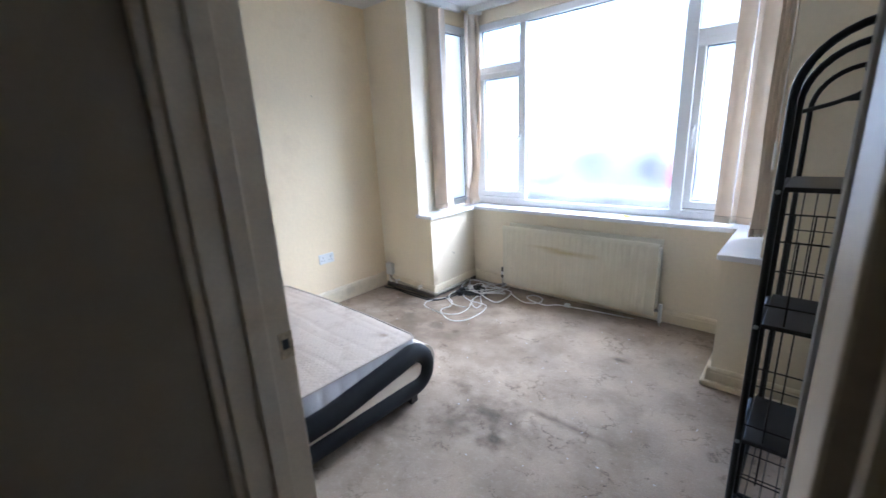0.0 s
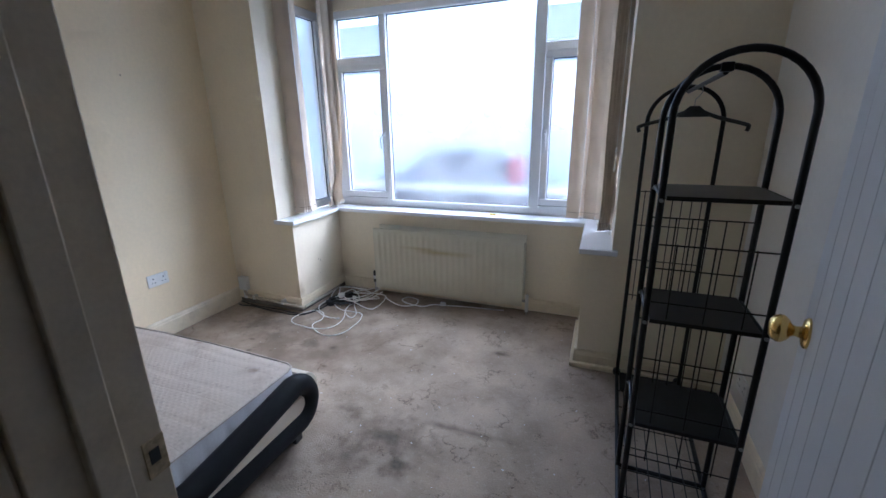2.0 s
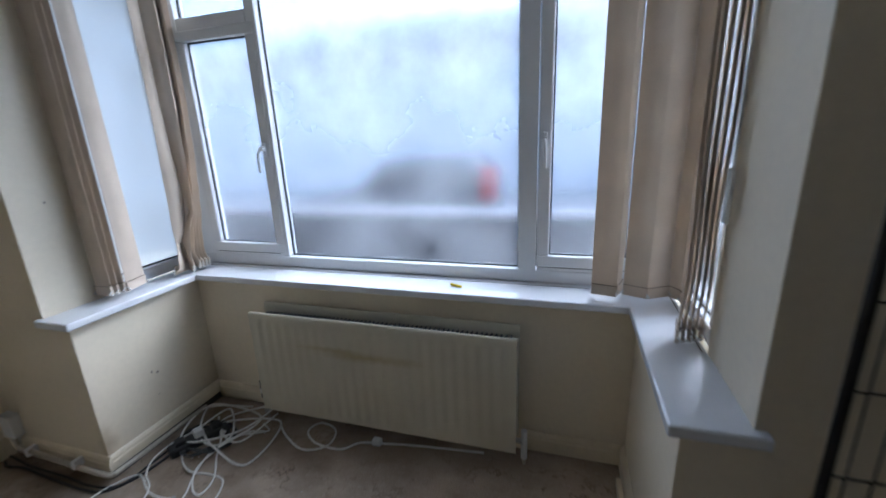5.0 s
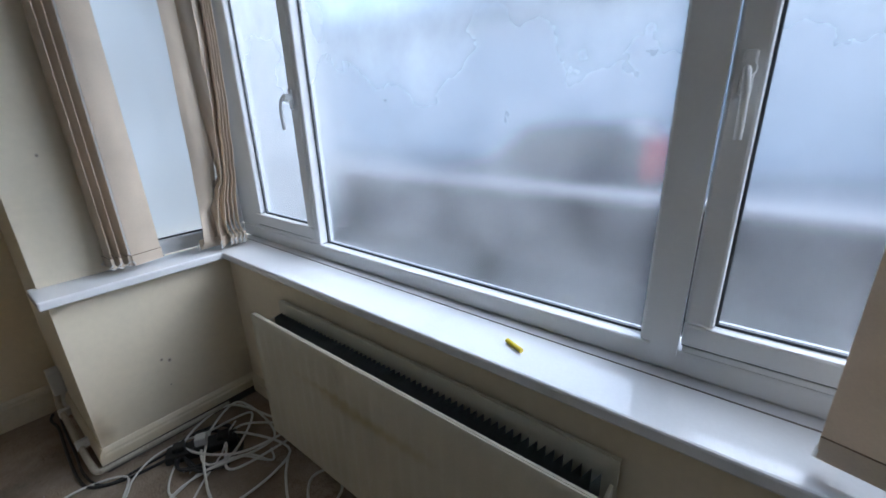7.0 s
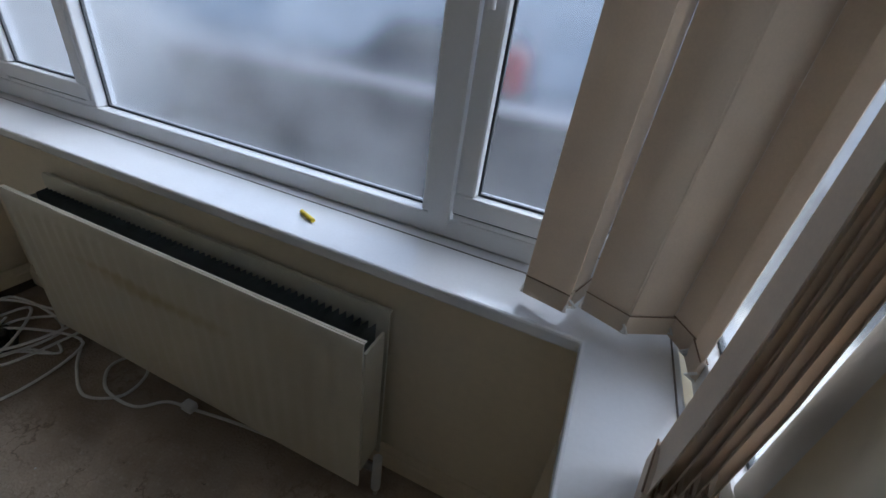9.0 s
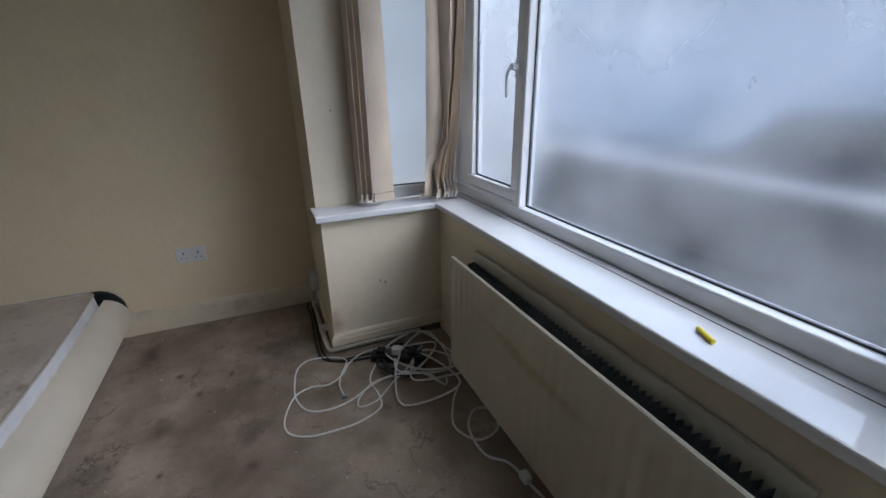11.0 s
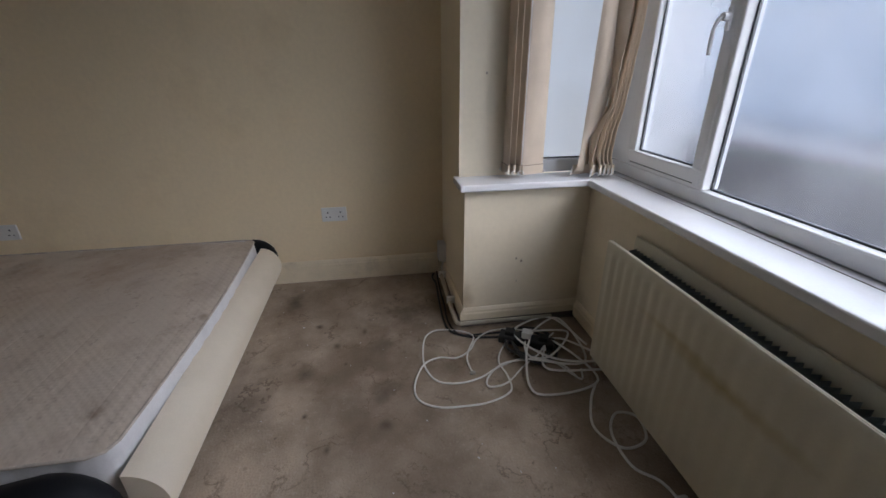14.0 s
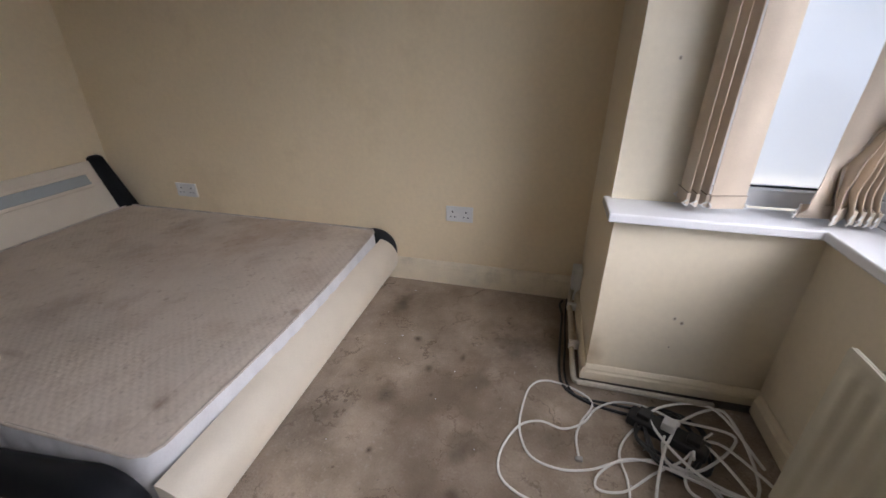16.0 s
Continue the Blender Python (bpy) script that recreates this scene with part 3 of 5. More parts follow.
# ---- skirting, coving, pipes ----
def skirting(name, a, b_, normal, h, label, lift=0.0):
    """A moulded board from a to b on a wall whose face looks along normal."""
    a, b_, nn = Vector((*a, 0)), Vector((*b_, 0)), Vector((*normal, 0))
    prof = [(0, lift), (0.018, lift), (0.018, h - 0.03), (0.014, h - 0.022), (0.014, h - 0.014), (0.008, h - 0.004), (0.004, h), (0, h)]
    bm = bmesh.new()
    lo = [bm.verts.new(a + nn * d + Vector((0, 0, z))) for d, z in prof]
    hi = [bm.verts.new(b_ + nn * d + Vector((0, 0, z))) for d, z in prof]
    for i in range(len(prof)):
        j = (i + 1) % len(prof)
        bm.faces.new((lo[i], lo[j], hi[j], hi[i]))
    bm.faces.new(lo[::-1])
    bm.faces.new(hi)
    return setting(name, bm, M_TRIM, label, "skirting board")


skirting("baseboard", (0, YS), (0, -0.001), (1, 0), 0.135, "white painted moulded skirting board")
skirting("baseboard", (0.018, YS), (2.2, YS), (0, 1), 0.135, "white painted moulded skirting board")
skirting("baseboard", (XR, DY + 0.02), (XR, YR - 0.02), (-1, 0), 0.12, "scuffed white painted skirting board")
skirting("baseboard", (0.02, 0), (LX0 + 0.018, 0), (0, -1), 0.11, "grimy cream skirting board under the bay return", 0.045)
skirting("baseboard", (LX0, 0), (LX0, LY), (1, 0), 0.11, "grimy white skirting board in the bay", 0.045)
skirting("baseboard", (LX0 + 0.018, LY), (LX1 - 0.018, LY), (0, -1), 0.105, "grimy white skirting board in the bay", 0.02)
skirting("baseboard", (LX1, LY), (LX1, YR - 0.018), (-1, 0), 0.105, "white painted skirting board in the bay")
skirting("baseboard", (LX1 - 0.018, YR), (XR - 0.018, YR), (0, -1), 0.105, "white painted skirting board under the bay return")
for q in ((0.02, LX0 + 0.008, -0.008, 0.0, 0.0, 0.045), (LX0, LX0 + 0.008, 0.0, LY, 0.0, 0.045)):
    setting("trim", box_bm(*q), M_GRIME, "dark dusty gap under the skirting", "trim")
setting("trim", box_bm(LX1 - 0.04, LX1 - 0.018, YR - 0.045, LY - 0.1, 0.0, 0.03, 0.006), M_TRIM, "white quadrant bead along the carpet edge", "trim")
setting("trim", box_bm(LX1 - 0.04, XR - 0.02, YR - 0.045, YR - 0.018, 0.0, 0.03, 0.006), M_TRIM, "white quadrant bead along the carpet edge", "trim")


box = thing("junction_box", (0.09, -0.03, 0.12), "grubby white plastic box low on the bay return", "junction box")
part("lid", box_bm(0.052, 0.13, -0.045, -0.0, 0.125, 0.24, 0.006), M_PLASTIC, box)
part("conduit", box_bm(0.075, 0.1, -0.03, -0.001, 0.045, 0.126, 0.004), M_PLASTIC, box)
pipe = thing("heating_pipe", (0.3, -0.045, 0.075), "grimy painted heating pipe along the skirting", "pipe")
b = tube_bm(smooth_line([(0.1, -0.035, 0.13), (0.12, -0.04, 0.1), (0.16, -0.045, 0.085), (0.4, -0.045, 0.07), (0.66, -0.045, 0.06), (0.705, -0.03, 0.055), (0.71, 0.02, 0.055), (0.71, 0.45, 0.05)], 5), 0.011, sides=8)
part("tube", b, M_GREYPIPE, pipe, smooth=True)
for x in (0.2, 0.5):
    part("clip", box_bm(x, x + 0.02, -0.06, -0.017, 0.06, 0.098, 0.003), M_PLASTIC, pipe)


def socket(name, at, turn, label):
    """A double wall socket, 146 by 86 mm, facing +x before its turn."""
    s_ = thing(name, at, label, "wall socket", "double wall sockets")
    m = s_.matrix_world @ pose(0, 0, 0, 0, 0, turn)
    s_.matrix_world = m
    plate = part("face_plate", box_bm(0, 0.009, -0.073, 0.073, -0.043, 0.043, 0.003), M_PLASTIC, s_)
    plate.matrix_parent_inverse = Matrix()
    for c in (-0.036, 0.036):
        for q in ((c - 0.0035, c + 0.0035, 0.008, 0.018), (c - 0.015, c - 0.008, -0.018, -0.012), (c + 0.008, c + 0.015, -0.018, -0.012)):
            hole = part("pin_hole", box_bm(0.0086, 0.0096, *q), M_SEAL, plate)
            hole.matrix_parent_inverse = Matrix()
        sw = part("switch", box_bm(0.008, 0.0125, c - 0.022, c - 0.012, 0.012, 0.032, 0.001) if c < 0 else box_bm(0.008, 0.0125, c + 0.012, c + 0.022, 0.012, 0.032, 0.001), M_PLASTIC, plate)
        sw.matrix_parent_inverse = Matrix()
    return s_


socket("wall_socket", (0.0, -0.653, 0.43), 0, "white double wall socket low on the cream wall")
socket("wall_socket", (0.0, -2.385, 0.43), 0, "white double wall socket beside the headboard")
socket("wall_socket", (XR, -0.43, 0.25), 180, "white double wall socket behind the rack")


# ---- radiator ----
RX0, RX1, RZ0, RZ1, RY = 1.08, 2.35, 0.088, 0.622, 0.468


def panel_bm(y, fold, top):
    """A pressed steel panel with upright flutes and a rolled rim."""
    bm = bmesh.new()
    n = 24
    z1 = RZ1 + top
    pitch = (RX1 - RX0 - 0.06) / n
    xs = [(RX0, 0.0), (RX0 + 0.012, 0.0)]
    for k in range(n):
        x = RX0 + 0.03 + k * pitch
        xs += [(x, 0.0), (x + pitch * 0.18, -fold), (x + pitch * 0.5, -fold), (x + pitch * 0.68, 0.0)]
    xs += [(RX1 - 0.012, 0.0), (RX1, 0.0)]
    zs = [(RZ0, 0.0, 0), (RZ0 + 0.03, 0.0, 0), (RZ0 + 0.045, 0.0, 1), (z1 - 0.05, 0.0, 1), (z1 - 0.035, 0.0, 0), (z1 - 0.008, 0.0, 0), (z1, 0.004, 0), (z1 - 0.002, 0.012, 0)]
    grid = [[bm.verts.new((x, y + d * on + back, z)) for x, d in xs] for z, back, on in zs]
    for a, b in zip(grid, grid[1:]):
        for k in range(len(xs) - 1):
            bm.faces.new((a[k], a[k + 1], b[k + 1], b[k]))
    geo = bmesh.ops.extrude_face_region(bm, geom=bm.faces[:])
    bmesh.ops.translate(bm, verts=[v for v in geo["geom"] if isinstance(v, bmesh.types.BMVert)], vec=(0, 0.006, 0))
    return bm


blotch(M_RAD, (1.7, 0.465, 0.455), (0.3, 0.3, 0.032), (0.5, 0.42, 0.2), 0.9, 0.2, 6)
blotch(M_RAD, (1.5, 0.465, 0.475), (0.2, 0.3, 0.02), (0.5, 0.41, 0.2), 0.7, 0.2, 6)
rad = thing("radiator", (1.715, 0.53, RZ0), "cream double panel radiator with a rusty stain, fixed under the window", "radiator")
part("front_panel", panel_bm(RY, 0.005, -0.003), M_RAD, rad, "cream fluted panel with a brown stain", True)
part("back_panel", panel_bm(RY + 0.112, 0.005, 0.004), M_RAD, rad, smooth=True)
bm = bmesh.new()
nf = 58
prev = None
for k in range(nf * 2 + 1):
    x = RX0 + 0.03 + (RX1 - RX0 - 0.06) * k / (nf * 2)
    y = RY + (0.066 if k % 2 else 0.104)
    pr = [bm.verts.new((x, y, z)) for z in (RZ0 + 0.05, RZ1 - 0.034)]
    if prev:
        bm.faces.new((prev[0], pr[0], pr[1], prev[1]))
    prev = pr
part("convector", bm, M_FIN, rad, "dusty grey folded convector sheet")
for x in (RX0 + 0.004, RX1 - 0.012):
    part("end_channel", box_bm(x, x + 0.008, RY + 0.02, RY + 0.104, RZ0 + 0.04, RZ1 - 0.05, 0.002), M_RAD, rad)
for x in (RX0 + 0.25, RX1 - 0.25):
    part("wall_bracket", box_bm(x, x + 0.04, RY + 0.119, LY, 0.2, 0.5, 0.002), M_FIN, rad)
for x, s_ in ((RX0 - 0.03, 1), (RX1 + 0.03, -1)):
    v = part("valve", tube_bm([(x, RY + 0.05, 0.03), (x, RY + 0.05, 0.12)], 0.014, sides=10), M_PLASTIC if s_ < 0 else M_STEEL, rad, smooth=True)
    part("cap", tube_bm([(x, RY + 0.05, 0.12), (x, RY + 0.05, 0.215 if s_ > 0 else 0.17)], 0.019 if s_ > 0 else 0.013, sides=12), M_BLACKPLASTIC if s_ > 0 else M_PLASTIC, v, "dark valve cap" if s_ > 0 else "", smooth=True)
    if s_ > 0:
        part("ring", tube_bm([(x, RY + 0.05, 0.15), (x, RY + 0.05, 0.178)], 0.0205, sides=14), M_PLASTIC, v, "white numbered ring", smooth=True)
    part("union", tube_bm([(x, RY + 0.05, 0.115), (x + s_ * 0.04, RY + 0.05, 0.115)], 0.011, sides=8), M_STEEL, v, smooth=True)
    part("tail_pipe", tube_bm([(x, RY + 0.05, 0.0), (x, RY + 0.05, 0.035)], 0.008, sides=8), M_GREYPIPE, v, smooth=True)


# ---- vertical blinds ----
ZT, ZB = 2.405, 0.777


def slat_bm(foot0, foot1, top0, top1, sway=0.0, phase=0.0, cup=0.011, low=0.35, swing=0.0):
    """A cloth slat, 2 mm thick, between a top line and a bottom line; sway bends its lower part."""
    bm = bmesh.new()
    nz, nw = 26, 4
    grid = []
    f0, f1, t0, t1 = (Vector(v) for v in (foot0, foot1, top0, top1))
    for i in range(nz + 1):
        u = i / nz
        a, b = f0.lerp(t0, u), f1.lerp(t1, u)
        d = (b - a).normalized()
        nrm = Vector((d.y, -d.x))
        bend = sway * math.sin(min(1.0, u / low) * math.pi * 1.0 + phase * u * 3) * math.exp(-u * 1.2)
        row = []
        for k in range(nw + 1):
            w = k / nw
            p = a.lerp(b, w) + nrm * (cup * min(1.0, u / 0.1) * math.sin(w * math.pi) + bend * (0.6 + 0.4 * math.cos(w * 2 + phase)))
            row.append(bm.verts.new((p.x - swing * 0.3 * math.sin(math.pi * min(1.0, (u / 0.34) ** 0.8)), p.y + swing * math.sin(math.pi * min(1.0, (u / 0.34) ** 0.8)), ZB + (ZT - ZB) * u)))
        grid.append(row)
    for a, b in zip(grid, grid[1:]):
        for k in range(nw):
            bm.faces.new((a[k], a[k + 1], b[k + 1], b[k]))
    bmesh.ops.recalc_face_normals(bm, faces=bm.faces[:])
    bmesh.ops.solidify(bm, geom=bm.faces[:], thickness=0.0018)
    return bm


def blind(name, rail, slats, label):
    """rail: two ends of the head rail; slats: (foot0, foot1, top0, top1, sway, phase)."""
    (x0, y0), (x1, y1) = rail
    th = thing(name, ((x0 + x1) / 2, (y0 + y1) / 2, ZT), label, "window blind", "vertical blinds in the bay")
    xa, xb, ya, yb = min(x0, x1) - 0.022, max(x0, x1) + 0.022, min(y0, y1) - 0.022, max(y0, y1) + 0.022
    part("head_rail", box_bm(xa, xb, ya, yb, ZT + 0.025, H - 0.002, 0.004), M_PLASTIC, th, "white plastic head rail")
    for q in slats:
        f0, f1, t0, t1 = q[:4]
        sl = part("slat", slat_bm(*q), M_SLAT, th, smooth=True)
        t = (Vector(t0) + Vector(t1)) / 2
        part("hook", box_bm(t.x - 0.006, t.x + 0.006, t.y - 0.006, t.y + 0.006, ZT - 0.004, ZT + 0.027, 0.001), M_PLASTIC, sl)
        d = (Vector(f1) - Vector(f0)).normalized()
        nn = Vector((d.y, -d.x)) * 0.005
        bm = bmesh.new()
        cs = [Vector(f0) + nn, Vector(f1) + nn, Vector(f1) - nn, Vector(f0) - nn]
        bm = prism_bm([(c.x, c.y) for c in cs], "z", ZB - 0.006, ZB + 0.036, 0.0015)
        part("bottom_weight", bm, M_SLAT, sl, "stitched pocket with a weight")
        part("seam", tube_bm([(*(Vector(f0) + nn * 1.1), ZB + 0.037), (*(Vector(f1) + nn * 1.1), ZB + 0.037)], 0.0013, sides=5), M_STITCH, sl, "brown stitched seam")
        part("seam", tube_bm([(*(Vector(f0) - nn * 1.1), ZB + 0.037), (*(Vector(f1) - nn * 1.1), ZB + 0.037)], 0.0013, sides=5), M_STITCH, sl, "brown stitched seam")
        for c in (f0, f1):
            part("chain_link", tube_bm([(c[0], c[1], ZB - 0.004), (c[0] + nn.x * 3, c[1] + nn.y * 3, ZB + 0.004), (c[0], c[1], ZB + 0.014)], 0.003, sides=6), M_PLASTIC, sl, smooth=True)
    return th


def straight(f0, f1, sway=0.0, phase=0.0):
    return (f0, f1, f0, f1, sway, phase)


blind("vertical_blind", ((0.575, 0.05), (0.575, 0.57)), [straight((0.53, 0.208), (0.618, 0.212)), straight((0.532, 0.232), (0.622, 0.237)), straight((0.535, 0.258), (0.626, 0.264)),
      ((0.628, 0.27), (0.602, 0.378), (0.628, 0.268), (0.604, 0.355), 0.0, 0.0)], "cream cloth vertical blind drawn to one side in the bay")


def corner_point(s_, d, z):
    """A place in the bay's corner: s_ along the corner's diagonal, d out into the room."""
    return (max(0.528, 0.63 + 0.5 * s_ + 0.86 * d), min(0.75, 0.75 + 0.86 * s_ - 0.5 * d), z)


def draped_bm(keys, depth, turn):
    """A slat that hangs twisted: keys are (height, near edge, far edge) along the diagonal; its true width
    gives how far it turns edge on, towards the room or away from it by the sign of turn."""
    bm = bmesh.new()
    nz, nw, width = 54, 6, 0.086
    hs = [k[0] for k in keys]
    grid = []
    for i in range(nz + 1):
        z = ZB + (ZT - ZB) * (i / nz) ** 1.5
        j = max(0, min(len(keys) - 2, sum(1 for h in hs if h <= z) - 1))
        t = min(1.0, max(0.0, (z - hs[j]) / (hs[j + 1] - hs[j])))
        t = t * t * (3 - 2 * t)
        e0, e1 = (keys[j][c] + (keys[j + 1][c] - keys[j][c]) * t for c in (1, 2))
        away = turn * math.sqrt(max(0.0, width ** 2 - (e1 - e0) ** 2))
        row = []
        for k in range(nw + 1):
            w = k / nw
            row.append(bm.verts.new(corner_point(e0 + (e1 - e0) * w, depth + away * (w - 0.5) + 0.012 * math.sin(w * math.pi), z)))
        grid.append(row)
    for p, q in zip(grid, grid[1:]):
        for k in range(nw):
            bm.faces.new((p[k], p[k + 1], q[k + 1], q[k]))
    bmesh.ops.recalc_face_normals(bm, faces=bm.faces[:])
    bmesh.ops.solidify(bm, geom=bm.faces[:], thickness=0.0018)
    return bm


bunch = thing("vertical_blind", (1.16, 0.70, ZT), "cream cloth vertical blind bunched and twisted in the corner", "window blind", "vertical blinds in the bay")
part("head_rail", box_bm(0.598, 1.722, 0.678, 0.722, ZT + 0.025, H - 0.002, 0.004), M_PLASTIC, bunch, "white plastic head rail")
DRAPES = (  # depth, turn, then foot to top: height, near edge, far edge
    (0.094, -1, ((0.77, -0.206, -0.135), (0.80, -0.186, -0.142), (0.90, -0.178, -0.148), (0.98, -0.178, -0.104), (1.18, -0.172, -0.094), (1.62, -0.160, -0.1))),
    (0.078, 1, ((0.77, -0.135, -0.118), (0.85, -0.152, -0.122), (0.93, -0.166, -0.112), (1.0, -0.138, -0.096), (1.07, -0.093, -0.070), (1.18, -0.112, -0.066), (1.35, -0.125, -0.056), (1.62, -0.132, -0.050))),
    (0.058, -1, ((0.77, -0.118, -0.100), (0.85, -0.140, -0.106), (0.93, -0.150, -0.092), (1.0, -0.120, -0.080), (1.07, -0.088, -0.064), (1.18, -0.085, -0.056), (1.4, -0.066, -0.036), (1.62, -0.054, -0.026))),
    (0.046, 1, ((0.77, -0.100, -0.082), (0.86, -0.122, -0.094), (0.94, -0.124, -0.084), (1.08, -0.080, -0.056), (1.2, -0.068, -0.044), (1.4, -0.052, -0.028), (1.62, -0.042, -0.018))),
    (0.036, 1, ((0.77, -0.082, -0.064), (0.86, -0.102, -0.078), (0.94, -0.100, -0.072), (1.08, -0.068, -0.046), (1.2, -0.056, -0.034), (1.4, -0.042, -0.020), (1.62, -0.034, -0.010))),
    (0.028, 1, ((0.77, -0.066, -0.046), (0.86, -0.084, -0.062), (0.94, -0.080, -0.056), (1.08, -0.056, -0.034), (1.2, -0.046, -0.024), (1.4, -0.032, -0.010), (1.62, -0.024, -0.002))),
    (0.020, 1, ((0.77, -0.050, -0.030), (0.86, -0.066, -0.044), (0.94, -0.062, -0.040), (1.08, -0.044, -0.022), (1.2, -0.034, -0.012), (1.4, -0.022, 0.0), (1.62, -0.014, 0.008))),
)
for k, (dp, turn, keys) in enumerate(DRAPES):
    sl = part("slat", draped_bm(keys, dp, turn), M_SLAT, bunch, smooth=True)
    s0, s1 = keys[0][1], keys[0][2]
    away = turn * math.sqrt(0.086 ** 2 - (s1 - s0) ** 2)
    f0, f1 = (Vector(corner_point(s0, dp - away / 2, ZB)), Vector(corner_point(s1, dp + away / 2, ZB)))
    fd = (f1 - f0).normalized()
    nn = Vector((fd.y, -fd.x, 0)) * 0.004
    part("bottom_weight", prism_bm([(c.x, c.y) for c in (f0 + nn, f1 + nn, f1 - nn, f0 - nn)], "z", ZB - 0.012, ZB + 0.03, 0.001), M_SLAT, sl, "stitched pocket with a weight")
    tip = f0 if f0.y < f1.y else f1
    for dz in (-0.016, 0.0):
        part("chain_link", tube_bm([(tip.x - 0.006, tip.y - 0.006, ZB + dz), (tip.x + 0.008, tip.y - 0.012, ZB + dz + 0.008), (tip.x + 0.002, tip.y - 0.004, ZB + dz + 0.018)], 0.0028, sides=6), M_PLASTIC, sl, smooth=True)
    part("hook", box_bm(0.65 + 0.012 * k, 0.66 + 0.012 * k, 0.694, 0.706, ZT - 0.004, ZT + 0.027, 0.001), M_PLASTIC, sl)
blind("vertical_blind", ((1.746, 0.70), (2.90, 0.70)), [straight((2.62, 0.632), (2.71, 0.611)), straight((2.712, 0.628), (2.738, 0.7)), straight((2.738, 0.645), (2.82, 0.612)), straight((2.815, 0.61), (2.897, 0.657)),
      straight((2.9, 0.66), (2.934, 0.606)), straight((2.93, 0.604), (2.934, 0.545))], "cream cloth vertical blind gathered at the window's end")
stack = []
for k in range(5):
    x = 2.849 + 0.0175 * k
    stack.append(((x - 0.004, 0.268 + 0.008 * k), (x + 0.016, 0.352 + 0.006 * k), (x - 0.006, 0.268), (x + 0.012, 0.35), 0.008, 0.2 + 0.9 * k))
side = blind("vertical_blind", ((2.875, 0.05), (2.875, 0.57)), stack, "cream cloth vertical blind bunched beside the window reveal")
part("cord_weight", box_bm(2.9, 2.912, 0.2, 0.23, 1.15, 1.29, 0.0055), M_PLASTIC, side, "oval white cord weight")
part("cord", tube_bm([(2.906, 0.215, 1.28), (2.905, 0.217, 2.42)], 0.0018, sides=6), M_PLASTIC, side)

pen = thing("pen_cap", (2.062, 0.66, SILL), "short yellow plastic pen stub on the sill", "pen")
b = tube_bm([(-0.028, 0, 0.006), (0.012, 0, 0.006), (0.014, 0, 0.006), (0.028, 0, 0.006)], 0.006, sides=10)
bmesh.ops.transform(b, matrix=pose(2.062, 0.655, SILL, 0, 0, -22), verts=b.verts[:])
part("barrel", b, M_YELLOW, pen, smooth=True)


# ---- bed ----
bed = thing("bed", (0.83, -2.0, 0), "low black and cream faux leather bed frame with a sloping headboard", "bed")


def loop_line(x, y_end, y_head, zu, zl):
    c, r = (zu + zl) / 2, (zu - zl) / 2
    pts = []
    for k in range(16):
        y = y_head + (y_end - r - y_head) * k / 16
        pts.append((x, y, zu - 0.08 * min(1.0, max(0.0, (-1.18 - y) / 0.55))))
    pts += [(x, y_end - r + r * math.sin(q), c + r * math.cos(q)) for q in (radians(v) for v in range(0, 181, 15))]
    pts += [(x, y_end - r + (y_head - y_end + r) * k / 8, zl) for k in range(1, 9)]
    return pts


for x, r, zu, ye in ((1.612, 0.051, 0.3, -1.11), (0.048, 0.044, 0.272, -1.045)):
    rail = part("side_rail", tube_bm(loop_line(x, ye, -2.86, zu, 0.112), r, sides=16), M_LEATHER, bed, "padded black faux leather loop rail", True)
    part("infill_panel", box_bm(x - 0.015, x + 0.02, -2.8, -1.12, 0.12, zu - 0.06, 0.01), M_CREAM, rail, "cream faux leather infill panel")
prof = [(-1.085 + 0.107 * math.sin(q), 0.172 + 0.108 * math.cos(q)) for q in (radians(v) for v in range(6, 181, 12))] + [(-1.0735, 0.064)]
part("footboard", prism_bm(prof, "x", 0.096, 1.563), M_CREAM, bed, "rounded cream faux leather footboard", True)
part("slat_base", box_bm(0.12, 1.55, -2.82, -1.13, 0.11, 0.148, 0.004), M_BLACKPLASTIC, bed)
for x in (0.1, 1.585):
    for y in (-1.2, -2.6):
        part("leg", box_bm(x - 0.025, x + 0.025, y - 0.025, y + 0.025, 0.0, 0.115, 0.006), M_BLACKPLASTIC, bed)
hb = part("headboard", prism_bm([(-2.79, 0.3), (-2.915, 0.615), (-2.945, 0.6), (-2.945, 0.3)], "x", 0.135, 1.54, 0.006), M_CREAM, bed, "sloping cream headboard with a long inset")
d = Vector((0, -0.125, 0.315)).normalized()
base_ = Vector((0, -2.79, 0.3))


def on_head(x0, x1, u0, u1, lift, thick):
    nrm = Vector((0, d.z, -d.y))
    bm = bmesh.new()
    vs = []
    for w in (lift, lift - thick):
        for x, u in ((x0, u0), (x1, u0), (x1, u1), (x0, u1)):
            p = base_ + d * u + nrm * w
            vs.append(bm.verts.new((x, p.y, p.z)))
    bm.faces.new(vs[:4])
    bm.faces.new(vs[4:][::-1])
    for k in range(4):
        bm.faces.new((vs[k], vs[(k + 1) % 4], vs[4 + (k + 1) % 4], vs[4 + k]))
    bmesh.ops.recalc_face_normals(bm, faces=bm.faces[:])
    bmesh.ops.bevel(bm, geom=bm.edges[:], offset=0.002, segments=1, affect="EDGES")
    return bm


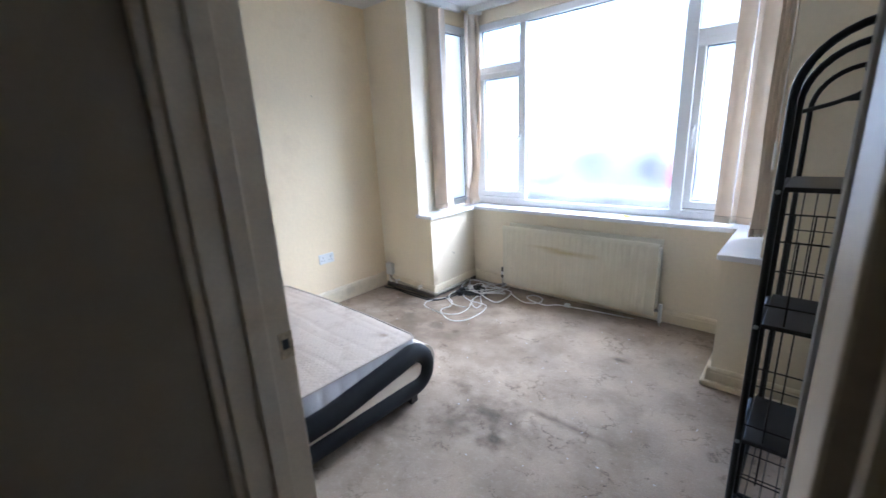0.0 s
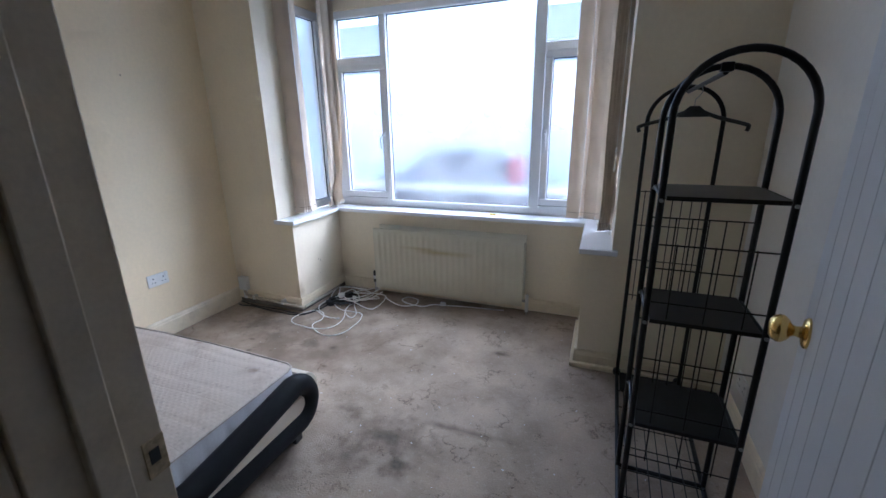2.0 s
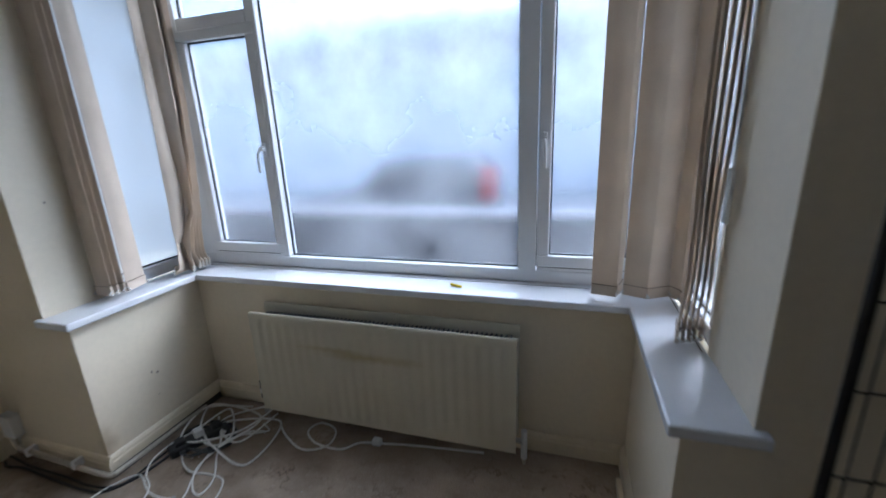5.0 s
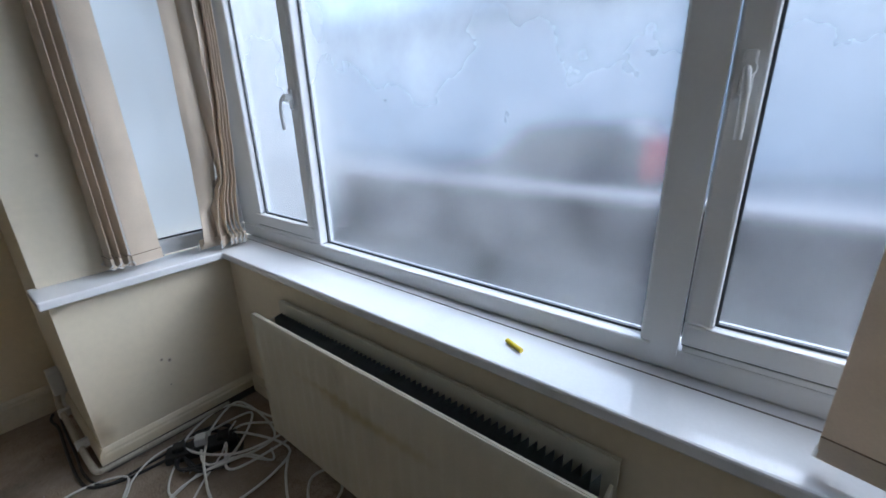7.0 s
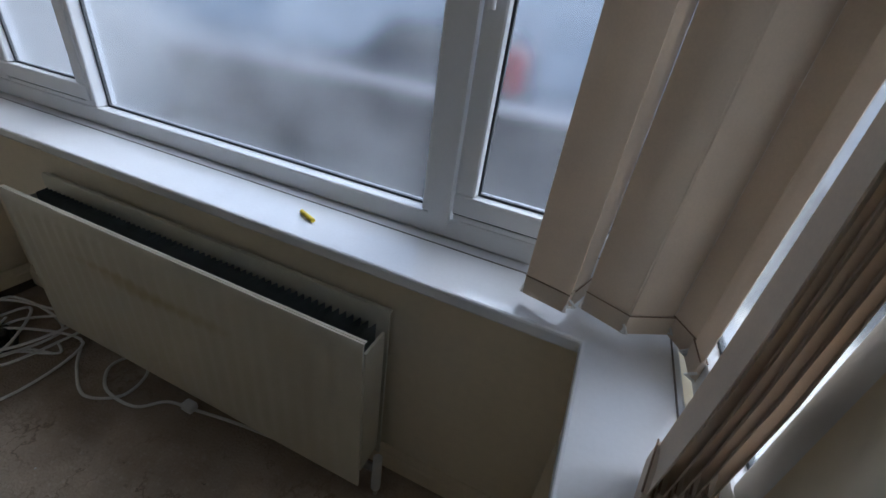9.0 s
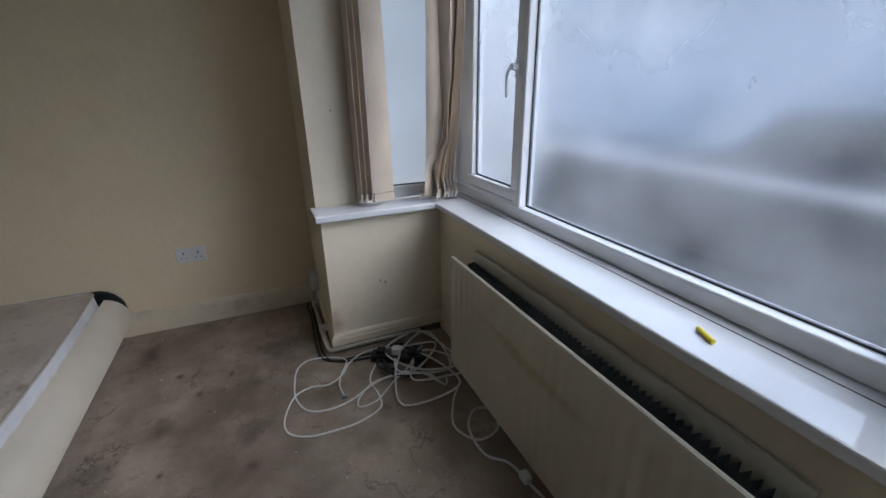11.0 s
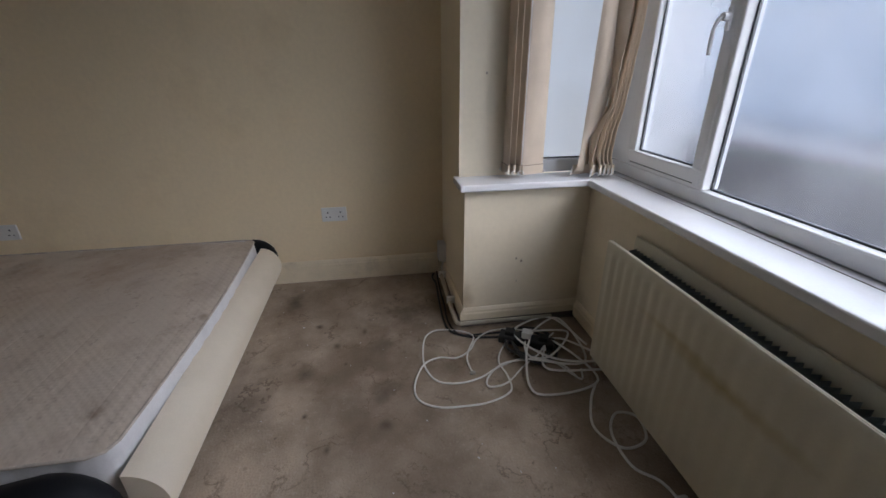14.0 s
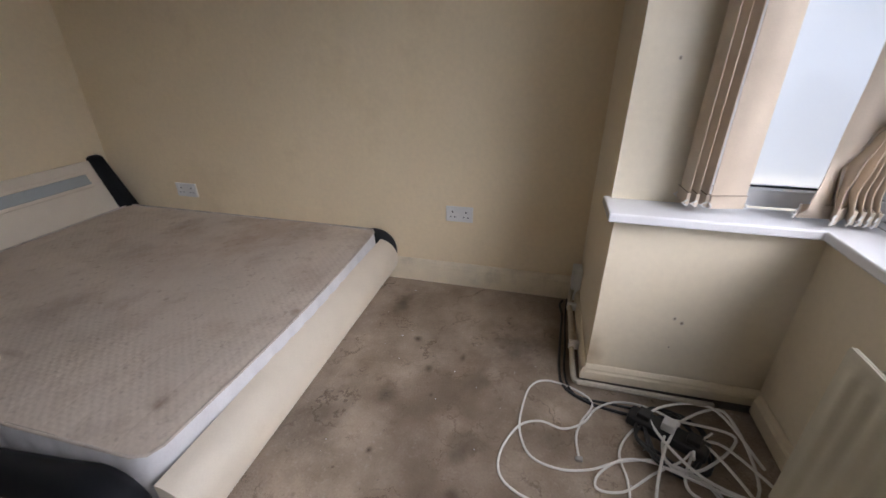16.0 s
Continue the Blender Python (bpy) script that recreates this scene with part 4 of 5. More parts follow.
part("inset", on_head(0.2, 1.47, 0.205, 0.265, 0.003, 0.006), M_INSET, hb, "frosted grey inset strip")
for q in ((0.18, 1.49, 0.265, 0.285), (0.18, 1.49, 0.185, 0.205)):
    part("inset_rim", on_head(*q, 0.007, 0.01), M_CREAM, hb)
for xa, xb in ((0.055, 0.133), (1.542, 1.62)):
    part("headboard_end", prism_bm([(-2.70, 0.28), (-2.735, 0.34), (-2.895, 0.635), (-2.945, 0.635), (-2.945, 0.1), (-2.70, 0.1)], "x", xa, xb, 0.018), M_LEATHER, bed, "padded black faux leather end", True)

# mattress
MX0, MX1, MY0, MY1, MZ0, MZ1 = 0.096, 1.545, -2.76, -1.09, 0.15, 0.345
mattress = thing("mattress", ((MX0 + MX1) / 2, -1.93, MZ0), "stained quilted pale mattress, uncovered, on the bed", "mattress")


def bulge(bm):
    """The foot end bows out in the middle and draws in at its corners."""
    for v in bm.verts:
        u = (v.co.x - MX0) / (MX1 - MX0)
        v.co.y += (-0.004 + 0.026 * math.sin(math.pi * min(1.0, max(0.0, u)))) * min(1.0, max(0.0, (v.co.y + 1.6) / 0.5))
    return bm


def ring_line(z, out, n=8, r=0.05):
    pts = []
    for cx, cy, a0 in ((MX1 - r, MY1 - r, 0), (MX0 + r, MY1 - r, 90), (MX0 + r, MY0 + r, 180), (MX1 - r, MY0 + r, 270)):
        for k in range(n + 1):
            q = radians(a0 + 90 * k / n)
            pts.append((cx + (r + out) * math.cos(q), cy + (r + out) * math.sin(q), z))
    return pts


bm = bmesh.new()
nx, ny = 40, 140
grid = []
for j in range(ny + 1):
    row = []
    for i in range(nx + 1):
        x, y = MX0 + 0.006 + (MX1 - MX0 - 0.012) * i / nx, MY0 + 0.006 + (MY1 - MY0 - 0.012) * j / ny
        e = min(x - MX0, MX1 - x, y - MY0, MY1 - y)
        z = MZ1 - 0.014 * math.exp(-e / 0.03) + 0.006 * noise.noise(Vector((x * 3, y * 3, 0))) - 0.003 * math.exp(-((((y + 0.02 * noise.noise(Vector((x * 2, y, 5)))) / 0.21) % 1.0 - 0.5) * 0.21 / 0.011) ** 2)
        for cx, cy in ((MX0, MY0), (MX0, MY1), (MX1, MY0), (MX1, MY1)):
            ddx, ddy = 0.05 - abs(x - cx), 0.05 - abs(y - cy)
            if ddx > 0 and ddy > 0:
                f = math.hypot(ddx, ddy) / 0.05
                if f > 1:
                    x += (1 if cx == MX0 else -1) * ddx * (1 - 1 / f)
                    y += (1 if cy == MY0 else -1) * ddy * (1 - 1 / f)
        row.append(bm.verts.new((x, y, z)))
    grid.append(row)
for a, b in zip(grid, grid[1:]):
    for k in range(nx):
        bm.faces.new((a[k], a[k + 1], b[k + 1], b[k]))
part("top_panel", bulge(bm), M_MATT, mattress, "grey-beige quilted ticking with brown stains", True)
bm = bmesh.new()
line = ring_line(0, 0)
fine_line = []
for a, b in zip(line, line[1:] + line[:1]):
    n_ = max(1, int((Vector(b) - Vector(a)).length / 0.0125))
    fine_line += [Vector(a).lerp(Vector(b), k / n_) for k in range(n_)]
cx, cy = (MX0 + MX1) / 2, (MY0 + MY1) / 2
rows_ = []
run = 0.0
for k, p in enumerate(fine_line):
    q, o = fine_line[(k + 1) % len(fine_line)], fine_line[k - 1]
    tdir = (q - o).normalized()
    nn = Vector((tdir.y, -tdir.x, 0))
    run += (p - o).length
    tuft = 0.009 * abs(math.sin(math.pi * run / 0.1)) ** 0.5
    rows_.append([bm.verts.new(p + nn * (tuft * math.sin(math.pi * w) - 0.004) + Vector((0, 0, MZ0 + (MZ1 - 0.012 - MZ0) * w))) for w in (0, 0.2, 0.5, 0.8, 1)])
for a, b in zip(rows_, rows_[1:] + rows_[:1]):
    for k in range(4):
        bm.faces.new((a[k], b[k], b[k + 1], a[k + 1]))


def fine_ring(z):
    return [(p.x, p.y, z) for p in fine_line[::4]]


part("border", bulge(bm), M_MATTSIDE, mattress, "pale tufted mattress border", True)
part("piping", bulge(tube_bm(fine_ring(MZ1 - 0.01), 0.0045, True, 8)), M_PIPING, mattress, smooth=True)
part("piping", bulge(tube_bm(fine_ring(MZ0 + 0.008), 0.006, True, 8)), M_MATT, mattress, smooth=True)


# ---- clothes rack ----
rack = thing("clothes_rack", (3.022, -0.15, 0), "black tubular clothes rack with three empty shelves and wire panels", "clothes rack")
RM = rack.matrix_world @ pose(0, 0, 0, 0, 0, -0.9)
rack.matrix_world = RM
RW, YA = 0.316, (0.0, -0.72, -0.98)     # width; far, middle and front arch


def rack_part(name, bm, material, parent=None, label="", smooth=True):
    ob = part(name, bm, material, parent or rack, label, smooth)
    ob.matrix_parent_inverse = Matrix()
    return ob


TR = 0.0098
for y, top in zip(YA, (1.585, 1.59, 1.602)):
    r = RW / 2
    pts = [(0, y, 0.02), (0, y, 0.5), (0, y, 1.0)] + [(r - r * math.cos(q), y, top - r + r * math.sin(q)) for q in (radians(v) for v in range(0, 181, 10))] + [(RW, y, 1.0), (RW, y, 0.5), (RW, y, 0.02)]
    arch = rack_part("arch", tube_bm(pts, TR, sides=12), M_BLACK, label="bent black steel tube arch")
    for z in (1.212, 0.827, 0.442):
        if y != YA[0]:
            for x in (0, RW):
                rack_part("bolt", tube_bm([(x, y - TR - 0.003, z), (x, y - TR + 0.002, z)], 0.006, sides=8), M_STEEL, arch)
for z in (1.222, 0.837, 0.452):
    sh = rack_part("shelf", box_bm(0.012, RW - 0.012, YA[2] - 0.012, YA[1] + 0.012, z - 0.009, z + 0.004, 0.002), M_BOARD, label="thin black laminate shelf", smooth=False)
    rack_part("shelf_rail", tube_bm([(0.004, YA[2], z - 0.004), (0.004, YA[1], z - 0.004)], 0.007, sides=8), M_BLACK, sh)
    rack_part("shelf_rail", tube_bm([(RW - 0.004, YA[2], z - 0.004), (RW - 0.004, YA[1], z - 0.004)], 0.007, sides=8), M_BLACK, sh)
for x in (0, RW):
    rl = rack_part("base_rail", tube_bm([(x, 0.04, 0.025), (x, YA[2] - 0.03, 0.025)], TR, sides=12), M_BLACK)
    for y in (0.04, YA[2] - 0.03):
        rack_part("foot", tube_bm([(x, y - 0.012, 0.021), (x, y + 0.012, 0.021)], 0.021, sides=12), M_BLACKPLASTIC, rl)
for y in YA:
    rack_part("cross_rail", tube_bm([(0, y, 0.03), (RW, y, 0.03)], TR * 0.9, sides=10), M_BLACK)
rack_part("base_board", box_bm(0.012, RW - 0.012, -0.18, -0.01, 0.04, 0.05, 0.002), M_BOARD, smooth=False)
rack_part("hanging_rail", tube_bm([(RW / 2, YA[1] + 0.005, 1.572), (RW / 2, YA[0] - 0.005, 1.562)], 0.008, sides=12), M_BLACK, label="black hanging rail with chrome ends")
for y, z in ((YA[1], 1.585), (YA[0], 1.573)):
    rack_part("clamp", box_bm(RW / 2 - 0.018, RW / 2 + 0.018, y - 0.016, y + 0.016, z - 0.012, z + 0.016, 0.005), M_BLACK)


def grid_panel(axis, at, a0, a1, z0, z1, na, zs):
    """A welded wire panel across x or along y."""
    put = (lambda a, z: (a, at, z)) if axis == "x" else (lambda a, z: (at, a, z))
    first = None
    for k in range(na):
        a = a0 + (a1 - a0) * (k + 0.5) / na
        w = rack_part("wire", tube_bm([put(a, z0), put(a, z1)], 0.0023, sides=6), M_BLACK)
    for z in zs:
        rack_part("wire", tube_bm([put(a0 - 0.02, z), put(a1 + 0.02, z)], 0.0026, sides=6), M_BLACK)


grid_panel("x", YA[0], 0.01, RW - 0.01, 0.5, 1.1, 7, (0.53, 0.73, 0.919, 1.095))
grid_panel("x", YA[1], 0.01, RW - 0.01, 0.42, 1.11, 6, (0.5, 0.72, 0.922, 1.109))
grid_panel("x", YA[2] + 0.004, 0.01, RW - 0.01, 0.3, 1.082, 3, (0.31, 0.5, 0.695, 0.893, 1.078))
for k in range(7):
    rack_part("wire", tube_bm([(0.03 + k * (RW - 0.06) / 6, YA[0], 0.046), (0.03 + k * (RW - 0.06) / 6, YA[2], 0.046)], 0.0023, sides=6), M_BLACK)
for k in range(6):
    rack_part("wire", tube_bm([(0, -0.2 - 0.14 * k, 0.05), (RW, -0.2 - 0.14 * k, 0.05)], 0.0026, sides=6), M_BLACK)

hanger = thing("coat_hanger", (3.184, -0.34, 1.553), "black plastic coat hanger on the rail of the clothes rack", "coat hanger")
HM = hanger.matrix_world @ pose(0, 0, 0, 0, 0, 3)
hanger.matrix_world = HM
arm = smooth_line([(-0.205, 0, -0.165), (-0.21, 0, -0.15), (-0.2, 0, -0.138), (-0.1, 0, -0.11), (-0.035, 0, -0.085), (0, 0, -0.075), (0.035, 0, -0.085), (0.1, 0, -0.11), (0.2, 0, -0.138), (0.21, 0, -0.15), (0.205, 0, -0.165)], 5)
for nm, bm, m in (("arm", tube_bm(arm, 0.008, sides=8), M_BLACKPLASTIC), ("neck", prism_bm([(-0.06, -0.105), (0.06, -0.105), (0.035, -0.075), (0.018, -0.06), (-0.018, -0.06), (-0.035, -0.075)], "y", -0.006, 0.006, 0.002), M_BLACKPLASTIC),
                  ("hook", tube_bm(smooth_line([(0, 0, -0.062), (0, 0, -0.035), (0.012, 0, -0.02), (0.022, 0, 0.0), (0.012, 0, 0.02), (-0.006, 0, 0.022), (-0.016, 0, 0.01)], 5), 0.0018, sides=6), M_STEEL)):
    ob = part(nm, bm, m, hanger, "bright wire hook" if nm == "hook" else "", True)
    ob.matrix_parent_inverse = Matrix()


# ---- cables on the floor ----
def cable(points, r, m, label, plug=None):
    p0 = points[0]
    th = thing("cable", (p0[0], p0[1], 0), label, "cable", "cables on the carpet")
    pts = [(p[0], p[1], (p[2] if len(p) > 2 else 0.0) + r) for p in points]
    part("sheath", tube_bm(smooth_line(pts, 8), r, sides=7), m, th, smooth=True)
    if plug:
        part("connector", box_bm(plug[0] - 0.008, plug[0] + 0.008, plug[1] - 0.012, plug[1] + 0.012, 0.0, 0.012, 0.003), M_STEEL, th)
    return th


cable([(1.01, -0.03), (0.93, -0.035), (0.86, -0.015), (0.76, 0.03, 0.004), (0.70, -0.04, 0.004), (0.68, -0.14, 0.004), (0.72, -0.20), (0.82, -0.225), (0.94, -0.23), (1.04, -0.19), (1.07, -0.10), (1.05, 0.0), (1.0, 0.10, 0.006), (0.97, 0.23, 0.01), (1.01, 0.34, 0.006), (1.09, 0.39), (1.13, 0.42), (1.08, 0.44, 0.01)], 0.0042, M_CABLE, "white cable lying in loose loops on the carpet", (1.018, -0.03))
cable([(0.80, 0.30, 0.03), (0.74, 0.22, 0.012), (0.735, 0.12, 0.006), (0.79, 0.04, 0.006), (0.87, -0.01, 0.009), (0.905, -0.08), (0.89, -0.16), (0.94, -0.235, 0.009), (1.05, -0.285), (1.14, -0.275), (1.19, -0.2), (1.20, -0.1), (1.195, 0.0), (1.15, 0.10), (1.06, 0.115), (0.97, 0.10, 0.009), (0.87, 0.15, 0.008), (0.80, 0.23, 0.02)], 0.0042, M_CABLE, "white cable lying in loose loops on the carpet")
cable([(1.12, 0.40, 0.008), (1.03, 0.36, 0.012), (0.99, 0.25, 0.012), (0.99, 0.12, 0.012), (1.06, 0.03, 0.008), (1.11, 0.02), (1.10, 0.10), (1.02, 0.20, 0.009), (0.95, 0.30, 0.016), (0.88, 0.36, 0.03), (0.82, 0.42, 0.02)], 0.0042, M_CABLE, "white cable lying in loose loops on the carpet")
rng = random.Random(5)
for c in range(3):
    pts = []
    cx, cy = 0.88 + 0.07 * c, 0.34 + 0.03 * (c % 2)
    a = rng.uniform(0, 6)
    for k in range(8):
        a += rng.uniform(0.9, 2.0)
        rr = rng.uniform(0.05, 0.2)
        pts.append((min(max(cx + rr * 1.25 * math.cos(a), 0.72), 1.2), min(max(cy + rr * math.sin(a), 0.1), 0.54), rng.uniform(0.005, 0.05)))
    cable(pts, 0.005, M_CABLE, "white cable in a tangled heap in the bay corner")
cable([(1.17, 0.46), (1.25, 0.40), (1.38, 0.345), (1.48, 0.40), (1.46, 0.50), (1.36, 0.53), (1.33, 0.46), (1.42, 0.39, 0.008), (1.55, 0.39), (1.62, 0.45), (1.72, 0.47), (1.9, 0.5), (2.2, 0.53)], 0.005, M_CABLE, "white cable looping out from under the radiator")
cable([(0.05, -0.07), (0.1, -0.085), (0.2, -0.075, 0.004), (0.4, -0.085), (0.6, -0.09), (0.7, -0.07), (0.76, 0.02), (0.78, 0.12), (0.8, 0.22, 0.01)], 0.006, M_BLACKPLASTIC, "black cable along the foot of the bay wall")
cable([(0.06, -0.05, 0.02), (0.22, -0.06, 0.006), (0.45, -0.065, 0.01), (0.62, -0.07, 0.006), (0.73, -0.03), (0.745, 0.1), (0.76, 0.24, 0.01)], 0.005, M_BLACKPLASTIC, "black cable along the foot of the bay wall")
coil = []
for k in range(37):
    q = radians(40 * k)
    rr = 0.105 + 0.022 * math.sin(k * 1.7)
    coil.append((0.875 + rr * 1.1 * math.cos(q), 0.285 + rr * math.sin(q), 0.004 + 0.0022 * (k % 9)))
cable(coil, 0.0055, M_BLACKPLASTIC, "black cable wound in a flat coil under the white cables")
ad = thing("extension_lead", (0.84, 0.27, 0), "black plastic extension block among the white cables", "extension lead")
b = box_bm(-0.13, 0.13, -0.035, 0.035, 0.0, 0.04, 0.008)
bmesh.ops.transform(b, matrix=pose(0.85, 0.27, 0, 0, 0, 62), verts=b.verts[:])
part("block", b, M_BLACKPLASTIC, ad)
for k in (-1, 0, 1):
    b = box_bm(-0.022, 0.022, -0.022, 0.022, 0.04, 0.062 if k else 0.075, 0.005)
    bmesh.ops.transform(b, matrix=pose(0.85, 0.27, 0, 0, 0, 62) @ Matrix.Translation((k * 0.08, 0, 0)), verts=b.verts[:])
    part("plug", b, M_BLACKPLASTIC if k else M_PLASTIC, ad)
wp = thing("plug", (1.70, 0.47, 0), "white plug lying under the radiator", "plug")
part("body", box_bm(1.68, 1.725, 0.45, 0.485, 0.0, 0.03, 0.008), M_PLASTIC, wp)

# crumbs and fluff
bm = bmesh.new()
rng = random.Random(11)
for k in range(150):
    x, y = rng.uniform(0.1, 3.3), rng.uniform(-2.0, 0.4)
    if (y > -0.1 and not 0.75 < x < 2.7) or (x < 1.7 and y < -0.95):
        continue
    bmesh.ops.create_icosphere(bm, subdivisions=1, radius=rng.uniform(0.0012, 0.0038), matrix=pose(x, y, 0.002, rng.uniform(0, 90), 0, rng.uniform(0, 360)) @ Matrix.Diagonal((rng.uniform(1, 2.4), 1, 0.6, 1)))
tagged(part("fluff", bm, M_MATTSIDE), "pale crumbs and fluff scattered on the carpet", "fluff", kind="stuff")


# ---- outside ----
setting("ground", box_bm(-200, 200, -150, 300, -1.05, -0.8), M_ROAD, "grey asphalt street", "road")
setting("front_garden", box_bm(-9, 9, 0.951, 4.2, -1.06, -0.42), M_GRASS, "winter grass of the front garden", "garden")
# unseen pale slab, added to throw more daylight onto the left side pane
setting("bounce_slab", box_bm(-9, 0.29, -3.2, 0.949, -1.06, -0.44), M_PAVE, "unseen pale concrete slab added to bounce light at the side pane", "path")
setting("garden_wall", box_bm(-9, 9, 3.95, 4.18, -0.42, 0.39), M_BRICKWORK, "dark low brick garden wall", "wall")
setting("coping", box_bm(-9, 9, 3.9, 4.22, 0.39, 0.45, 0.01), M_COPING, "pale stone coping on the garden wall", "coping")
setting("pavement", box_bm(-60, 60, 9.5, 13.9, -0.85, -0.69, 0.01), M_PAVE, "pale concrete pavement across the street", "pavement")
house = thing("house", (-3, 17, -1.0), "pale rendered terrace across the street with a grey slate roof", "house")
part("wall", box_bm(-26, 22, 14, 21, -1.05, 4.3), M_RENDER, house)
roof = part("roof", prism_bm([(13.6, 4.25), (17.5, 6.2), (21.4, 4.25), (21.4, 4.15), (13.6, 4.15)], "x", -26.3, 22.3), M_SLATE, house, "grey slate roof")
sl = Vector((0, 3.9, 1.95)).normalized()
for k in range(13):
    u = 0.05 + k * 0.33
    y, z = 13.6 + sl.y * u, 4.25 + sl.z * u
    part("slate_course", box_bm(-26.3, 22.3, y, y + 0.3, z + 0.02, z + 0.16, 0.0), M_SLATE, roof)
for x in range(-24, 21, 4):
    for z in (0.2, 2.5):
        w = part("window", box_bm(x, x + 1.6, 13.94, 14.02, z, z + 1.3, 0.02), M_UPVC, house)
        part("pane", box_bm(x + 0.1, x + 1.5, 13.93, 13.945, z + 0.1, z + 1.2), M_FARPANE, w)
# only a pale blur is visible there; house added to brighten the side pane
added_house = thing("house", (-5.6, 0.0, -1.0), "unseen pale house added next door to brighten the side pane", "house")
part("wall", box_bm(-8.6, -2.6, -7.0, 3.7, -1.05, 4.6), M_ADDEDHOUSE, added_house)
part("roof", prism_bm([(-9.0, 4.6), (-5.6, 6.6), (-2.2, 4.6), (-2.2, 4.5), (-9.0, 4.5)], "y", -7.3, 4.0), M_SLATE, added_house, "grey slate roof")
car = thing("parked_car", (-0.6, 6.8, -1.05), "dark blue hatchback parked in the street", "car")
b = prism_bm([(-2.9, -0.7), (-2.85, -0.1), (-2.2, 0.07), (-1.55, 0.16), (-0.9, 0.72), (0.7, 0.78), (1.08, 0.4), (1.15, -0.2), (1.1, -0.75), (-2.9, -0.75)], "y", 6.0, 7.6, 0.05)
part("body", b, M_CARPAINT, car, smooth=True)
for y in (5.99, 7.55):
    part("side_window", prism_bm([(-1.35, 0.18), (-0.85, 0.64), (0.5, 0.68), (0.85, 0.36), (0.85, 0.2)], "y", y, y + 0.05), M_CARGLASS, car)
part("tail_lamp", box_bm(0.9, 1.17, 5.97, 6.3, 0.0, 0.55, 0.03), M_RED, car, "red tail lamp")
for x in (-2.2, 0.5):
    for y in (5.98, 7.42):
        wh = part("wheel", lathe_bm([(0.3, 0), (0.32, 0.04), (0.32, 0.16), (0.3, 0.2)]), M_BLACKPLASTIC, car)
        wh.matrix_world = pose(x, y, -0.73, -90, 0, 0)
car.matrix_world = Matrix.Translation((0.15, 0, 0.25)) @ car.matrix_world

# stains on carpet, mattress and walls, and darker areas round the bay
DARK = (0.075, 0.06, 0.05)
speckle(M_CARPET, 3, 0.5, 0.7, (0.22, 0.17, 0.12), 0.45)
tidemark(M_CARPET, 2.2, 0.011, (0.11, 0.08, 0.06), 0.65)
speckle(M_CARPET, 11, 0.63, 0.73, (0.13, 0.095, 0.07), 0.5)
tidemark(M_CARPET, 4.5, 0.008, (0.1, 0.075, 0.055), 0.6)
speckle(M_CARPET, 24, 0.66, 0.72, (0.1, 0.075, 0.06), 0.7)
speckle(M_CARPET, 55, 0.55, 0.75, (0.62, 0.54, 0.46), 0.5)
for x, y, rx, ry, k in ((2.0, -1.02, 0.2, 0.13, 0.6), (2.1, -1.18, 0.08, 0.06, 0.75), (2.32, -0.87, 0.26, 0.025, 0.5), (2.33, -0.11, 0.06, 0.03, 0.7), (1.7, -0.92, 0.09, 0.06, 0.5),
                        (1.86, -1.2, 0.13, 0.1, 0.5), (1.62, -1.4, 0.16, 0.12, 0.5), (0.54, -0.73, 0.022, 0.022, 0.9), (0.48, -0.27, 0.17, 0.12, 0.5), (0.74, -0.42, 0.07, 0.06, 0.6),
                        (0.72, -0.63, 0.025, 0.02, 0.7), (1.07, -0.41, 0.07, 0.045, 0.6), (1.24, -0.41, 0.03, 0.03, 0.8), (1.05, -0.95, 0.2, 0.1, 0.45), (0.9, -0.76, 0.06, 0.05, 0.5), (0.25, -0.9, 0.14, 0.06, 0.6), (0.86, -0.58, 0.012, 0.01, 0.9), (1.32, -0.62, 0.02, 0.014, 0.8), (1.15, -0.72, 0.014, 0.012, 0.8), (0.62, -0.5, 0.03, 0.012, 0.7)):
    blotch(M_CARPET, (x, y, 0), (rx * 1.25, ry * 1.25, 1), DARK, min(1.0, k * 1.2), 0.2 if rx < 0.05 else 0.45, 30 if rx < 0.05 else 14)
